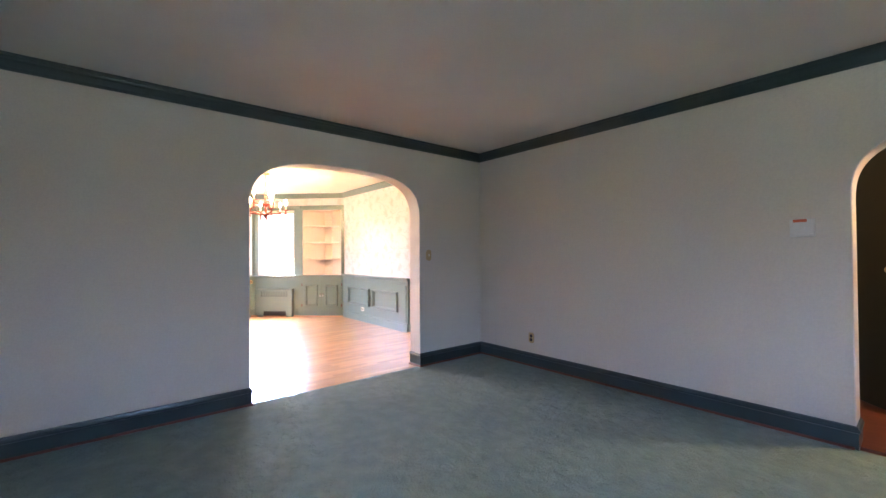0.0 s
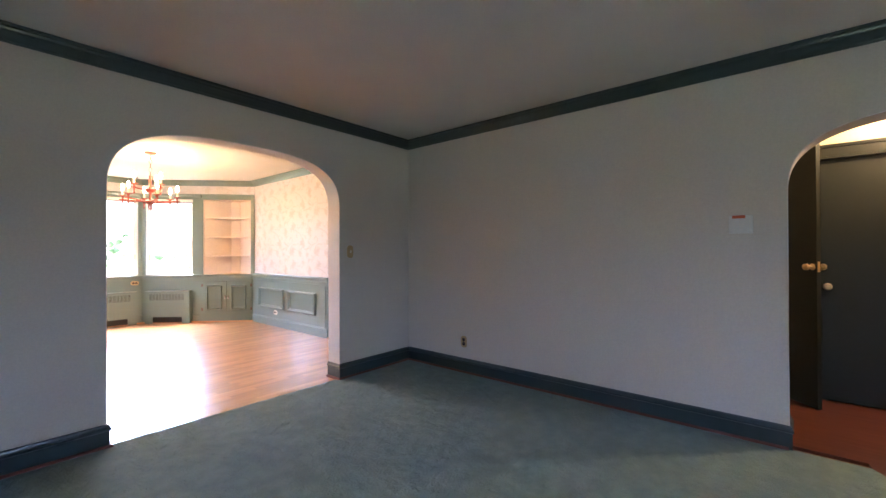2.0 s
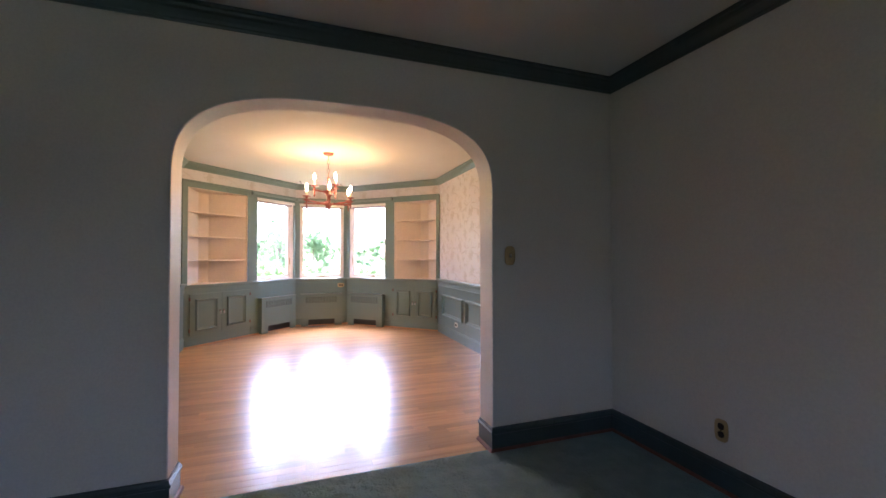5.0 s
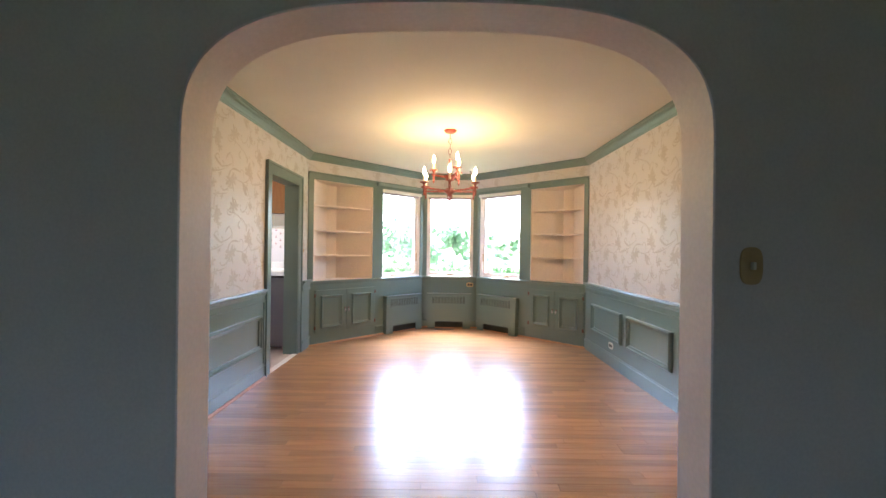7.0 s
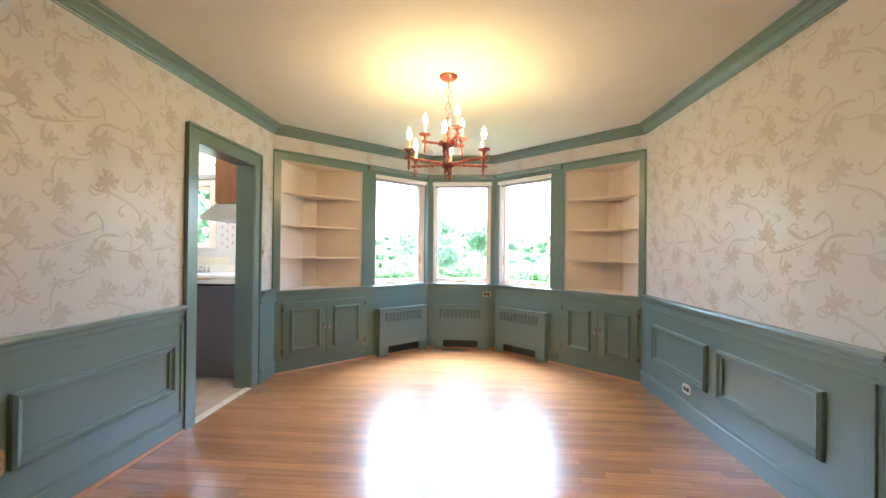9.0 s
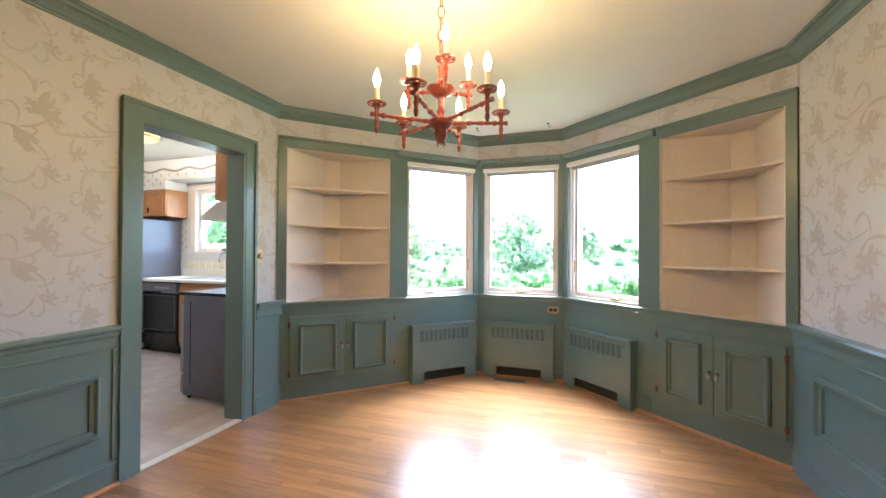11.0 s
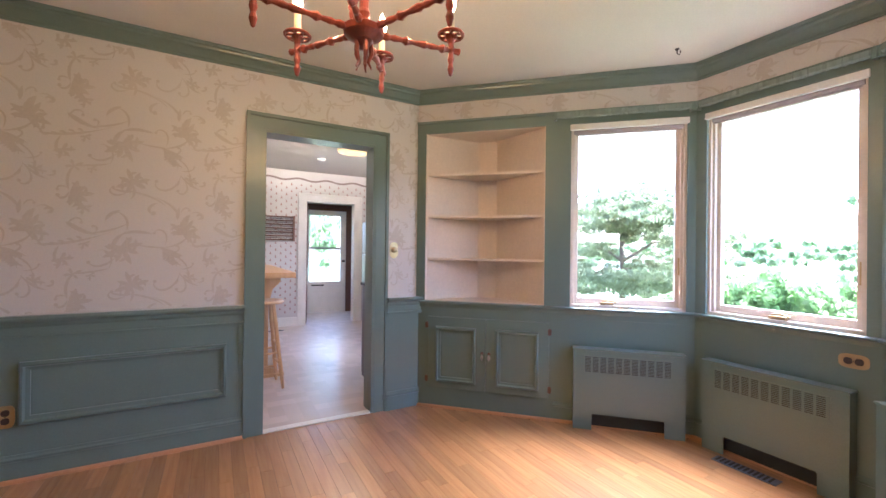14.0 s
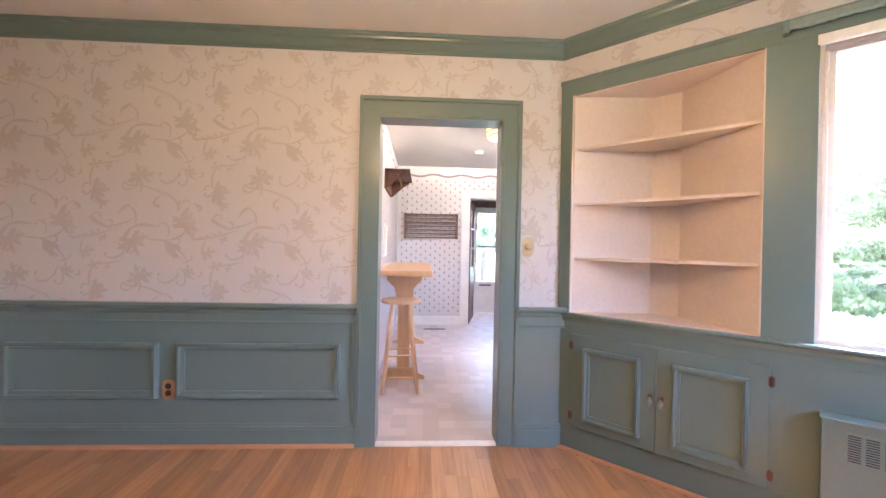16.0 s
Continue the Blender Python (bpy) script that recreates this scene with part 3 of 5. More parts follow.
run("sill_bay", [A, B, C, D], [(-0.02, SILL - 0.022), (0.03, SILL - 0.022), (0.042, SILL - 0.014), (0.042, SILL - 0.004), (0.034, SILL), (-0.02, SILL)], GREEN, "long sage green window sill ledge round the bay")
run("sill_apron_moulding", [A, B, C, D], [(0.011, SILL - 0.05), (0.018, SILL - 0.05), (0.024, SILL - 0.03), (0.024, SILL - 0.022), (0.011, SILL - 0.022)], GREEN, "thin moulding under the sill ledge")


def posts(name, m, spans, top):
    """Flat casings between the openings, and the head board over them."""
    for a, b in spans:
        structure(name, box(a, b, -0.02, 0, SILL, top, 0.003), GREEN, "sage green flat casing board", m=m)


HT = 2.245
posts("casing_bay", mAB, [(0.0, N1[0]), (N1[1], W1[0]), (W1[1], LAB)], 2.163)
posts("casing_bay", mBC, [(0, W2[0]), (W2[1], LBC)], 2.163)
posts("casing_bay", mCD, [(0, W3[0]), (W3[1], N2[0]), (N2[1], LCD)], 2.163)
run("head_board_bay", [A, B, C, D], [(0, 2.155), (0.022, 2.155), (0.022, 2.225), (0.034, 2.235), (0.034, 2.248), (0, 2.25)], GREEN, "sage green head casing over windows and shelves")
for m, L, o in ((mAB, LAB, N1), (mCD, LCD, N2)):
    structure("panel_line_bay", box(W1[0] - 0.01 if m is mAB else W3[0] + 0.02, (W1[1] - 0.02) if m is mAB else W3[1] + 0.02, -0.016, -0.011, 0.742, 0.75), GREEN, "shallow bead of the apron panel", m=m)


def corner_shelves(name, m, n, flip):
    """A cream corner niche: two side boards meeting a narrow back, floor, top and three shelves."""
    a, b = n
    mid = (a + b) / 2 + (0.02 if flip else -0.02)
    back = 0.31
    k = 0.078
    plan = [(a, 0.0), (mid - k, back), (mid + k, back), (b, 0.0)]
    ob = thing(name, m, "built-in cream painted corner shelves with three thin shelves, all empty", "built-in shelf", "corner shelves of the bay")
    for i, nm in enumerate(("side_panel", "back_panel", "side_panel")):
        p, q = Vector(plan[i]), Vector(plan[i + 1])
        d = (q - p).normalized()
        o = Vector((-d.y, d.x)) * 0.015
        bm = slab([p, q, q + o, p + o], SILL, NT)
        part(nm, bm, CREAM, ob)
    part("top_panel", slab([(a, 0), (b, 0), (mid + k, back), (mid - k, back)], NT - 0.012, NT - 0.002), CREAM, ob)
    part("bottom_panel", slab([(a, 0), (b, 0), (mid + k, back), (mid - k, back)], SILL - 0.012, SILL + 0.004), CREAM, ob)
    for z in (1.172, 1.504, 1.837):
        pts = [(a + 0.004, 0.012)]
        for i in range(1, 12):
            f = i / 12
            pts.append((a + (b - a) * f, 0.012))
        pts += [(b - 0.004, 0.012), (mid + k - 0.002, back - 0.004), (mid - k + 0.002, back - 0.004)]
        part("shelf", slab(pts, z - 0.016, z), CREAM, ob)
    part("opening_bead", prism([(a, SILL + 0.004), (a + 0.006, SILL + 0.004), (a + 0.006, NT - 0.006), (b - 0.006, NT - 0.006), (b - 0.006, SILL + 0.004), (b, SILL + 0.004), (b, NT), (a, NT)], -0.018, 0.012), CREAM, ob)
    return ob


corner_shelves("corner_shelf_unit", mAB, N1, False)
corner_shelves("corner_shelf_unit", mCD, N2, True)


HINGE = material("dark_copper", (0.15, 0.085, 0.07), 0.35, 0.6, scale=30, fine=200)


def cupboard(name, m, x0, x1):
    """A low two-door cupboard let into the apron."""
    ob = thing(name, m, "built-in sage green two-door cupboard under the corner shelves", "cabinet", "cupboards of the bay")
    z0, z1 = 0.155, 0.715
    y = ONB - 0.004
    part("face_frame", prism([(x0, z0), (x0, z1), (x1, z1), (x1, z0)], y, ONB - 0.0005), GREEN, ob)
    mid = (x0 + x1) / 2
    for s, (a, b) in enumerate(((x0 + 0.004, mid - 0.0015), (mid + 0.0015, x1 - 0.004))):
        d = part("door", box(a, b, y - 0.016, y - 0.001, z0 + 0.004, z1 - 0.004, 0.004), GREEN, ob)
        part("panel_moulding", moulding_frame(a + 0.075, b - 0.075, z0 + 0.06, z1 - 0.075, 0.036, 0.030, y=y - 0.016), GREEN, d)
        px = b - 0.025 if s == 0 else a + 0.025
        zz = 0.43
        plate = part("handle_rosette", lathe([(0, 0), (0.012, 0.001), (0.012, 0.005), (0.008, 0.009), (0, 0.01)], 14), HINGE, d, "dark copper rosette")
        plate.matrix_local = pose(px, y - 0.016, zz + 0.022, 90, 0, 0)
        part("handle_drop", lathe([(0, 0), (0.005, -0.003), (0.004, -0.010), (0.010, -0.018), (0.013, -0.028), (0.011, -0.038), (0.005, -0.044), (0.006, -0.050), (0, -0.054)], 14), STEEL, d, "silvery oval drop pull").matrix_local = pose(px, y - 0.029, zz + 0.022)
        part("handle_pin", tube([(px, y - 0.022, zz + 0.021), (px, y - 0.030, zz + 0.021)], 0.004, 8), HINGE, d)
        hx = a - 0.004 if s == 0 else b + 0.004
        for hz in (z0 + 0.07, z1 - 0.07):
            part("hinge", tube([(hx, y - 0.014, hz - 0.025), (hx, y - 0.014, hz + 0.025)], 0.0055, 8), HINGE, d, "dark copper butt hinge")
            part("hinge_leaf", box(hx - 0.012, hx + 0.012, y - 0.0175, y - 0.0155, hz - 0.02, hz + 0.02), HINGE, d)
    return ob



cupboard("bay_cupboard", mAB, 0.098, 1.036)
cupboard("bay_cupboard", mCD, 1.0, 1.822)


def radiator_cover(m, x0, x1, label):
    """A painted sheet-metal convector cover with a louvred band and an arched foot opening."""
    ob = thing("radiator_cover", m, label, "radiator cover", "radiator covers of the bay")
    y0, y1, z1, leg = ONB - 0.085, ONB - 0.001, 0.548, 0.122
    w = x1 - x0
    hx0, hx1 = x0 + leg + 0.02, x1 - leg - 0.02
    bm = prism([(x0, 0.002), (x0 + leg, 0.002), (x0 + leg, 0.105), (x0 + leg + 0.008, 0.113), (x1 - leg - 0.008, 0.113), (x1 - leg, 0.105), (x1 - leg, 0.002), (x1, 0.002), (x1, z1), (x0, z1)], y0, y0 + 0.012)
    part("front_panel", bm, GREEN, ob)
    for a, b in ((x0, x0 + 0.012), (x1 - 0.012, x1)):
        part("side_panel", box(a, b, y0 + 0.012, y1, 0.002, z1), GREEN, ob)
    part("top_lip", box(x0 - 0.006, x1 + 0.006, y0 - 0.008, y1, z1, z1 + 0.012, 0.003), GREEN, ob)
    # flat dark sheet in place of the shade within the cover
    part("inside_shadow_panel", box(x0 + 0.02, x1 - 0.02, y1 - 0.02, y1 - 0.005, 0.01, 0.3), GRILLE, ob, "dark sheet standing for the shade inside the cover")
    n = 11
    gx0, gx1 = x0 + 0.07, x1 - 0.07
    part("grille", box(gx0, gx1, y0 - 0.003, y0, 0.402, 0.515), GREEN, ob)
    for i in range(n):
        a = gx0 + 0.006 + (gx1 - gx0 - 0.012) * i / n
        b = a + (gx1 - gx0) / n * 0.72
        bm = bmesh.new()
        # raised dark bars paint the shade of open slits
        for k in range(11):
            z = 0.405 + 0.0098 * k
            box(a, b, y0 - 0.0038, y0 - 0.0028, z, z + 0.0046, bm=bm)
        part("louvre", bm, GRILLE, ob, "dark slits of one louvre group", "stuff")
    return ob


radiator_cover(mAB, 1.20, 1.90, "sage green metal radiator cover below the west bay window")
radiator_cover(mBC, 0.10, 0.79, "sage green metal radiator cover below the middle bay window")
radiator_cover(mCD, 0.10, 0.82, "sage green metal radiator cover below the east bay window")


def bay_window(name, m, x0, x1, crank):
    """A casement with a beige sash, a lining, a rolled-up shade and a crank."""
    z0, z1 = SILL, HEAD
    ob = thing(name, m, "", "")
    tagged(ob, "beige painted casement window with a rolled white shade", "", "", "structure")
    fr = bmesh.new()
    for a, b, c, d in ((x0, x0 + 0.014, z0, z1), (x1 - 0.014, x1, z0, z1), (x0 + 0.014, x1 - 0.014, z1 - 0.012, z1), (x0 + 0.014, x1 - 0.014, z0, z0 + 0.02)):
        box(a, b, 0.0, T, c, d, bm=fr)
    part("window_frame", fr, SASH, ob, "beige painted window lining")
    sa = bmesh.new()
    a0, a1, c0, c1 = x0 + 0.014, x1 - 0.014, z0 + 0.02, z1 - 0.012
    for a, b, c, d in ((a0, a0 + 0.04, c0, c1), (a1 - 0.04, a1, c0, c1), (a0 + 0.04, a1 - 0.04, c1 - 0.03, c1), (a0 + 0.04, a1 - 0.04, c0, c0 + 0.045)):
        box(a, b, 0.05, 0.09, c, d, 0.003, bm=sa)
    part("sash", sa, SASH, ob, "beige painted sash")
    stops = bmesh.new()
    for a, b in ((a0, a0 + 0.016), (a1 - 0.016, a1)):
        box(a, b, 0.02, 0.049, c0, c1, 0.003, bm=stops)
    part("stop_bead", stops, SASH, ob, "beige painted stop bead")
    g = part("pane", box(a0 + 0.04, a1 - 0.04, 0.068, 0.072, c0 + 0.045, c1 - 0.03), GLASS, ob, "clear glass pane")
    g.visible_shadow = False
    # roll and hem are greyed to stand for the shadow on them
    sh = tube([(x0 + 0.018, 0.016, z1 - 0.026), (x1 - 0.018, 0.016, z1 - 0.026)], 0.017, 12)
    part("shade_roll", sh, SHADED_ROLL, ob, "rolled white shade, its shadow put into the mauve grey colour")
    part("shade_hem", box(x0 + 0.03, x1 - 0.03, 0.008, 0.012, z1 - 0.052, z1 - 0.03), SHADED_ROLL, ob)
    part("shade_valance", box(x0 - 0.008, x1 + 0.008, -0.034, -0.006, z1 - 0.022, z1 + 0.018, 0.003), WHITE, ob, "white shade head rail")
    part("valance_lip", box(x0 - 0.008, x1 + 0.008, -0.037, -0.034, z1 - 0.022, z1 - 0.012), WHITE, ob)
    cx = (x0 + x1) / 2 + crank
    part("crank_base", box(cx - 0.045, cx + 0.045, 0.012, 0.045, z0 + 0.02, z0 + 0.04, 0.006), BRASS, ob, "old brass crank base")
    part("crank_handle", tube([(cx - 0.03, 0.02, z0 + 0.045), (cx, 0.012, z0 + 0.055), (cx + 0.045, 0.01, z0 + 0.05), (cx + 0.06, 0.01, z0 + 0.04)], 0.006, 8), BRASS, ob, "old brass crank")
    lx = a1 - 0.02 if crank <= 0 else a0 + 0.02
    part("latch", box(lx - 0.006, lx + 0.006, 0.03, 0.05, 1.08, 1.2, 0.002), BRASS, ob, "slim brass latch")
    return ob


bay_window("window_1", mAB, *W1, -0.12)
bay_window("window_2", mBC, *W2, -0.0)
bay_window("window_3", mCD, *W3, 0.12)


def curtain_rod(m, x0, x1):
    """A flat rod under a gathered, painted sleeve with a rippled lower edge."""
    ob = thing("curtain_rod", m, "flat curtain rod in gathered pale green sleeve across window head", "curtain rod", "painted curtain rods")
    bm, rings, n = bmesh.new(), [], 90
    rng = random.Random(int(x1 * 100))
    sag = 0.0
    for i in range(n + 1):
        x = x0 + (x1 - x0) * i / n
        sag = 0.6 * sag + rng.uniform(-0.0022, 0.0022)
        w = 0.0016 * math.sin(i * 1.7) + sag
        rings.append([bm.verts.new((x, -0.046 + a * (0.011 + w), 2.215 + b * (0.023 + (w if b < 0 else 0)))) for a, b in ((-1, -0.6), (-1, 0.6), (-0.4, 1), (0.5, 1), (1, 0.6), (1, -0.6), (0.5, -1), (-0.4, -1))])
    for a, b in zip(rings, rings[1:]):
        for k in range(8):
            bm.faces.new((a[k], a[(k + 1) % 8], b[(k + 1) % 8], b[k]))
    bm.faces.new(rings[0]), bm.faces.new(rings[-1])
    part("rod_sleeve", bm, SLEEVE, ob, "gathered pale green sleeve")
    for x in (x0, x1):
        part("bracket", box(x - 0.011, x + 0.011, -0.064, -0.022, 2.178, 2.234, 0.006), GREEN, ob)
    return ob


SLEEVE = material("pale_green_sleeve", (0.21, 0.275, 0.255), 0.55, scale=20, fine=90, bump=0.08)
curtain_rod(mAB, 1.06, 1.94)
curtain_rod(mBC, 0.03, LBC - 0.03)
curtain_rod(mCD, 0.04, 0.98)


# ---- chandelier ----
def chandelier(x, y):
    """Bamboo-like metal chandelier: six low arms, three high ones, each with a candle bulb."""
    ob = thing("chandelier", pose(x, y, 0), "red-brown bamboo-style metal chandelier, nine lit candle bulbs, hung by chain", "chandelier")
    hub = 1.858
    part("canopy", lathe([(0, CEIL - 0.035), (0.02, CEIL - 0.034), (0.045, CEIL - 0.028), (0.062, CEIL - 0.012), (0.066, CEIL - 0.001)], 24), COPPER, ob, "orange-red ceiling canopy")
    zt, zb = CEIL - 0.035, hub + 0.33
    n = 5
    for i in range(n):
        zc = zt - (zt - zb) * (i + 0.5) / n
        h = (zt - zb) / n / 2 * 1.12
        pts = []
        for k in range(12):
            a = 2 * math.pi * k / 12
            r, v = (0.016 * math.sin(a)), h * math.cos(a)
            pts.append((r, 0, zc + v) if i % 2 else (0, r, zc + v))
        part("chain_link", tube(pts, 0.0028, 6, closed=True), COPPER, ob)
    stem = []
    for i in range(25):
        z = hub + 0.33 - 0.33 * i / 24
        stem.append((0.014 + (0.005 if i % 5 == 0 else 0.0), z))
    part("stem", lathe(stem, 12), COPPER, ob)
    part("upper_disc", lathe([(0.012, hub + 0.118), (0.03, hub + 0.122), (0.052, hub + 0.14), (0.064, hub + 0.155), (0.066, hub + 0.161), (0.056, hub + 0.164), (0.012, hub + 0.166)], 24), COPPER, ob)
    part("hub", lathe([(0, hub - 0.05), (0.018, hub - 0.045), (0.03, hub - 0.025), (0.056, hub - 0.008), (0.06, hub + 0.008), (0.04, hub + 0.02), (0.014, hub + 0.026)], 24), COPPER, ob)
    for k in range(5):
        a = 2 * math.pi * k / 5
        c, s = math.cos(a), math.sin(a)
        part("claw", tube([(0.02 * c, 0.02 * s, hub - 0.03), (0.024 * c, 0.024 * s, hub - 0.06), (0.014 * c, 0.014 * s, hub - 0.085), (0.024 * c, 0.024 * s, hub - 0.105)], 0.006, 6, radii=[0.008, 0.007, 0.005, 0.003]), COPPER, ob)

    def arm(a, r0, z0, r1, z1, out):
        c, s = math.cos(a), math.sin(a)
        steps = 22
        pts, rad = [], []
        for i in range(steps + 1):
            f = i / steps
            r = r0 + (out - r0) * f
            z = z0 + (z1 - z0) * min(f * (out - r0) / (r1 - r0), 1.12)
            pts.append((r * c, r * s, z))
            rad.append(0.0085 + (0.0045 if i % 5 == 2 else 0) + 0.0016 * math.sin(i * 1.9))
        am = part("arm", tube(pts, 0.009, 8, radii=rad), COPPER, ob)
        px, py = r1 * c, r1 * s
        drop = lathe([(0, z1 - 0.085), (0.006, z1 - 0.08), (0.011, z1 - 0.06), (0.007, z1 - 0.045), (0.011, z1 - 0.03), (0.008, z1 - 0.01), (0.012, z1), (0.009, z1 + 0.02), (0.014, z1 + 0.035), (0.02, z1 + 0.04)], 10, (px, py, 0))
        part("finial", drop, COPPER, am)
        def ring(cx, cy, r, z, w, bm=None):
            return tube([(cx + r * math.cos(math.pi * i / 8), cy + r * math.sin(math.pi * i / 8), z) for i in range(16)], w, 6, bm=bm, closed=True)

        bm = ring(px, py, 0.040, z1 + 0.05, 0.0048)
        for i in range(6):
            t = math.pi * i / 3
            part("pan_loop", ring(px + 0.026 * math.cos(t), py + 0.026 * math.sin(t), 0.0115, z1 + 0.048, 0.0034), COPPER, am)
        part("pan_collar", lathe([(0.015, z1 + 0.036), (0.019, z1 + 0.046), (0.012, z1 + 0.052)], 12, (px, py, 0)), COPPER, am)
        part("drip_pan", bm, COPPER, am, "looped open drip pan of dark red metal")
        part("candle_sleeve", lathe([(0.011, z1 + 0.04), (0.011, z1 + 0.12), (0.007, z1 + 0.123)], 12, (px, py, 0)), IVORY, am, "ivory candle sleeve")
        b = part("bulb", lathe([(0.007, z1 + 0.122), (0.013, z1 + 0.138), (0.0165, z1 + 0.155), (0.013, z1 + 0.175), (0.006, z1 + 0.195), (0, z1 + 0.207)], 12, (px, py, 0)), FLAME, am, "lit flame-shaped bulb")
        b.visible_shadow = False
        lamp("bulb_light", (x + px, y + py, z1 + 0.16), 0.135, (1.0, 0.49, 0.09), 0.02)

    for k in range(6):
        arm(radians(60 * k + CH_TURN), 0.045, hub + 0.005, 0.29, hub + 0.02, 0.32)
    for k in range(3):
        arm(radians(120 * k + CH_TURN + 26), 0.045, hub + 0.15, 0.165, hub + 0.17, 0.185)
    return ob


CH_TURN = 29
chandelier(2.58, 6.715)

# ---- hooks in the ceiling ----
for x, y in ((2.26, 8.80), (2.93, 8.85)):
    ob = thing("ceiling_hook", pose(x, y, CEIL), "small dark swag hook screwed into the ceiling", "hook", "ceiling hooks of the bay")
    part("plate", lathe([(0.012, -0.001), (0.012, -0.006), (0.004, -0.010)], 10), DARKMETAL, ob)
    part("hook", tube([(0, 0, -0.008), (0, 0, -0.03), (0.014, 0, -0.042), (0.022, 0, -0.03), (0.018, 0, -0.02)], 0.0035, 6), DARKMETAL, ob)


# ---- outlets and switches ----
def oval(w, h, power):
    """A rounded oblong outline, w and h its half sizes."""
    out = []
    for i in range(24):
        c, s = math.cos(math.pi * i / 12), math.sin(math.pi * i / 12)
        out.append((w * math.copysign(abs(c) ** (2 / power), c), h * math.copysign(abs(s) ** (2 / power), s)))
    return out


def outlet(m, x, z, label, y=0.0, mat=BRASS, flat=False, group="outlets"):
    ob = thing("wall_outlet", m @ pose(x, y, z), label, "outlet", group)
    w, h = (0.058, 0.036) if flat else (0.036, 0.058)
    part("cover_plate", prism(oval(w, h, 3.5), -0.006, 0), mat, ob)
    for s in (-1, 1):
        cx, cz = (s * 0.021, 0) if flat else (0, s * 0.021)
        part("receptacle", prism([(cx + a, cz + b) for a, b in oval(0.0165, 0.0165, 2.6)], -0.0085, -0.006), SLOT, ob, "dark receptacle")
    part("screw", prism(oval(0.003, 0.003, 2), -0.0075, -0.006), DARKMETAL, ob)
    return ob


def switch(m, x, z, label, mat):
    ob = thing("light_switch", m @ pose(x, 0, z), label, "light switch", "light switches")
    part("cover_plate", prism(oval(0.037, 0.062, 3.0), -0.006, 0), mat, ob)
    part("toggle", box(-0.005, 0.005, -0.02, -0.006, -0.012, 0.012, 0.002), IVORY if mat is not IVORY else DARKMETAL, ob)
    return ob


outlet(mL, kk(5.42), 0.345, "brass double outlet low on the green wainscot", y=-0.012)
outlet(mR, dd(7.05), 0.23, "ivory double outlet low on the green wainscot", y=-0.03, mat=IVORY, flat=True)
outlet(mBC, 0.78, 0.70, "brass outlet set sideways below the sill ledge", y=ONB, flat=True)
outlet(mE, yy(3.13), 0.31, "brass double outlet low on the white wall")
dm = thing("dimmer_switch", mL @ pose(kk(7.56), 0, 1.23), "oval brass dimmer plate with a round knob beside the kitchen doorway", "light switch", "light switches")
part("cover_plate", prism(oval(0.037, 0.062, 2.6), -0.005, 0), BRASS, dm)
part("knob", lathe([(0.02, 0.005), (0.022, 0.008), (0.02, 0.022), (0.012, 0.026), (0, 0.027)], 20), BRASS, dm, "round brass dimmer knob").matrix_local = pose(0, 0, 0, 90, 0, 0)
mA, _ = wallframe((LIV_W, YN), (LIV_E, YN))
switch(mA, 3.53 - LIV_W, 1.23, "tarnished brass toggle switch beside the wide arch", BRASS)
th = thing("alarm_panel", mE @ pose(yy(0.85), 0, 1.40), "small white alarm keypad with an orange label", "keypad")
part("case", box(-0.065, 0.065, -0.025, 0, -0.06, 0.06, 0.006), material("keypad_plastic", (0.66, 0.66, 0.64), 0.5), th)
part("label_strip", box(-0.045, 0.025, -0.030, -0.028, 0.038, 0.058), material("orange_label", (0.55, 0.12, 0.05), 0.5), th, "orange label strip")
part("button", lathe([(0.005, -0.001), (0.005, 0.003)], 8), WHITE, th).location = (0.05, -0.03, -0.04)

# ---- floor registers ----
def register(x, y, turn, w=0.32, d=0.085):
    ob = thing("floor_register", pose(x, y, 0.002, 0, 0, turn), "grey metal floor register with fine louvres", "floor vent", "floor registers")
    part("frame", box(-w / 2, w / 2, -d / 2, d / 2, 0, 0.004, 0.001), SLATE, ob)
    for i in range(12):
        a = -w / 2 + 0.015 + (w - 0.03) * i / 12
        part("louvre", box(a, a + 0.012, -d / 2 + 0.01, d / 2 - 0.01, 0.004, 0.006), DARKMETAL, ob)
    return ob


register(2.56, 8.99, 0)
register(-2.75, 7.1, 90)

# ---- hall ----
ob = casing("door_front_frame", wallframe((HALL_E, HALL_N), (HALL_E, HALL_S - 0.8))[0], HALL_N - FD1, HALL_N - FD0, FDT, DOORDARK, 0.1, 0.09, "dark green casing of the front door")
# unseen block behind the door, added to keep daylight out of its gaps
structure("door_front_light_block", box(HALL_E + 0.1, HALL_E + 0.3, FD0 - 0.1, FD1 + 0.1, -0.02, 2.1), SUBFLOOR)
fd = thing("front_door", pose(HALL_E + 0.05, (FD0 + FD1) / 2, 0), "tall dark green-black flush front door, shut, with a round brass deadbolt", "door")
part("door_leaf", box(-0.02, 0.02, -0.44, 0.44, 0.0, FDT - 0.02, 0.003), DOORDARK, fd)
part("deadbolt", lathe([(0, 0), (0.028, 0.001), (0.03, 0.008), (0.02, 0.02), (0, 0.022)], 16), BRASS, fd, "round brass deadbolt").matrix_local = pose(-0.021, 0.40, 0.93, 0, -90, 0)
cd = thing("closet_door", pose(5.28, 0.43, 0, 0, 0, 42), "dark painted hall closet door standing ajar, brass knobs", "door")
part("door_leaf", box(0, 0.66, -0.018, 0.018, 0.01, 2.2, 0.003), DOORDARK, cd)
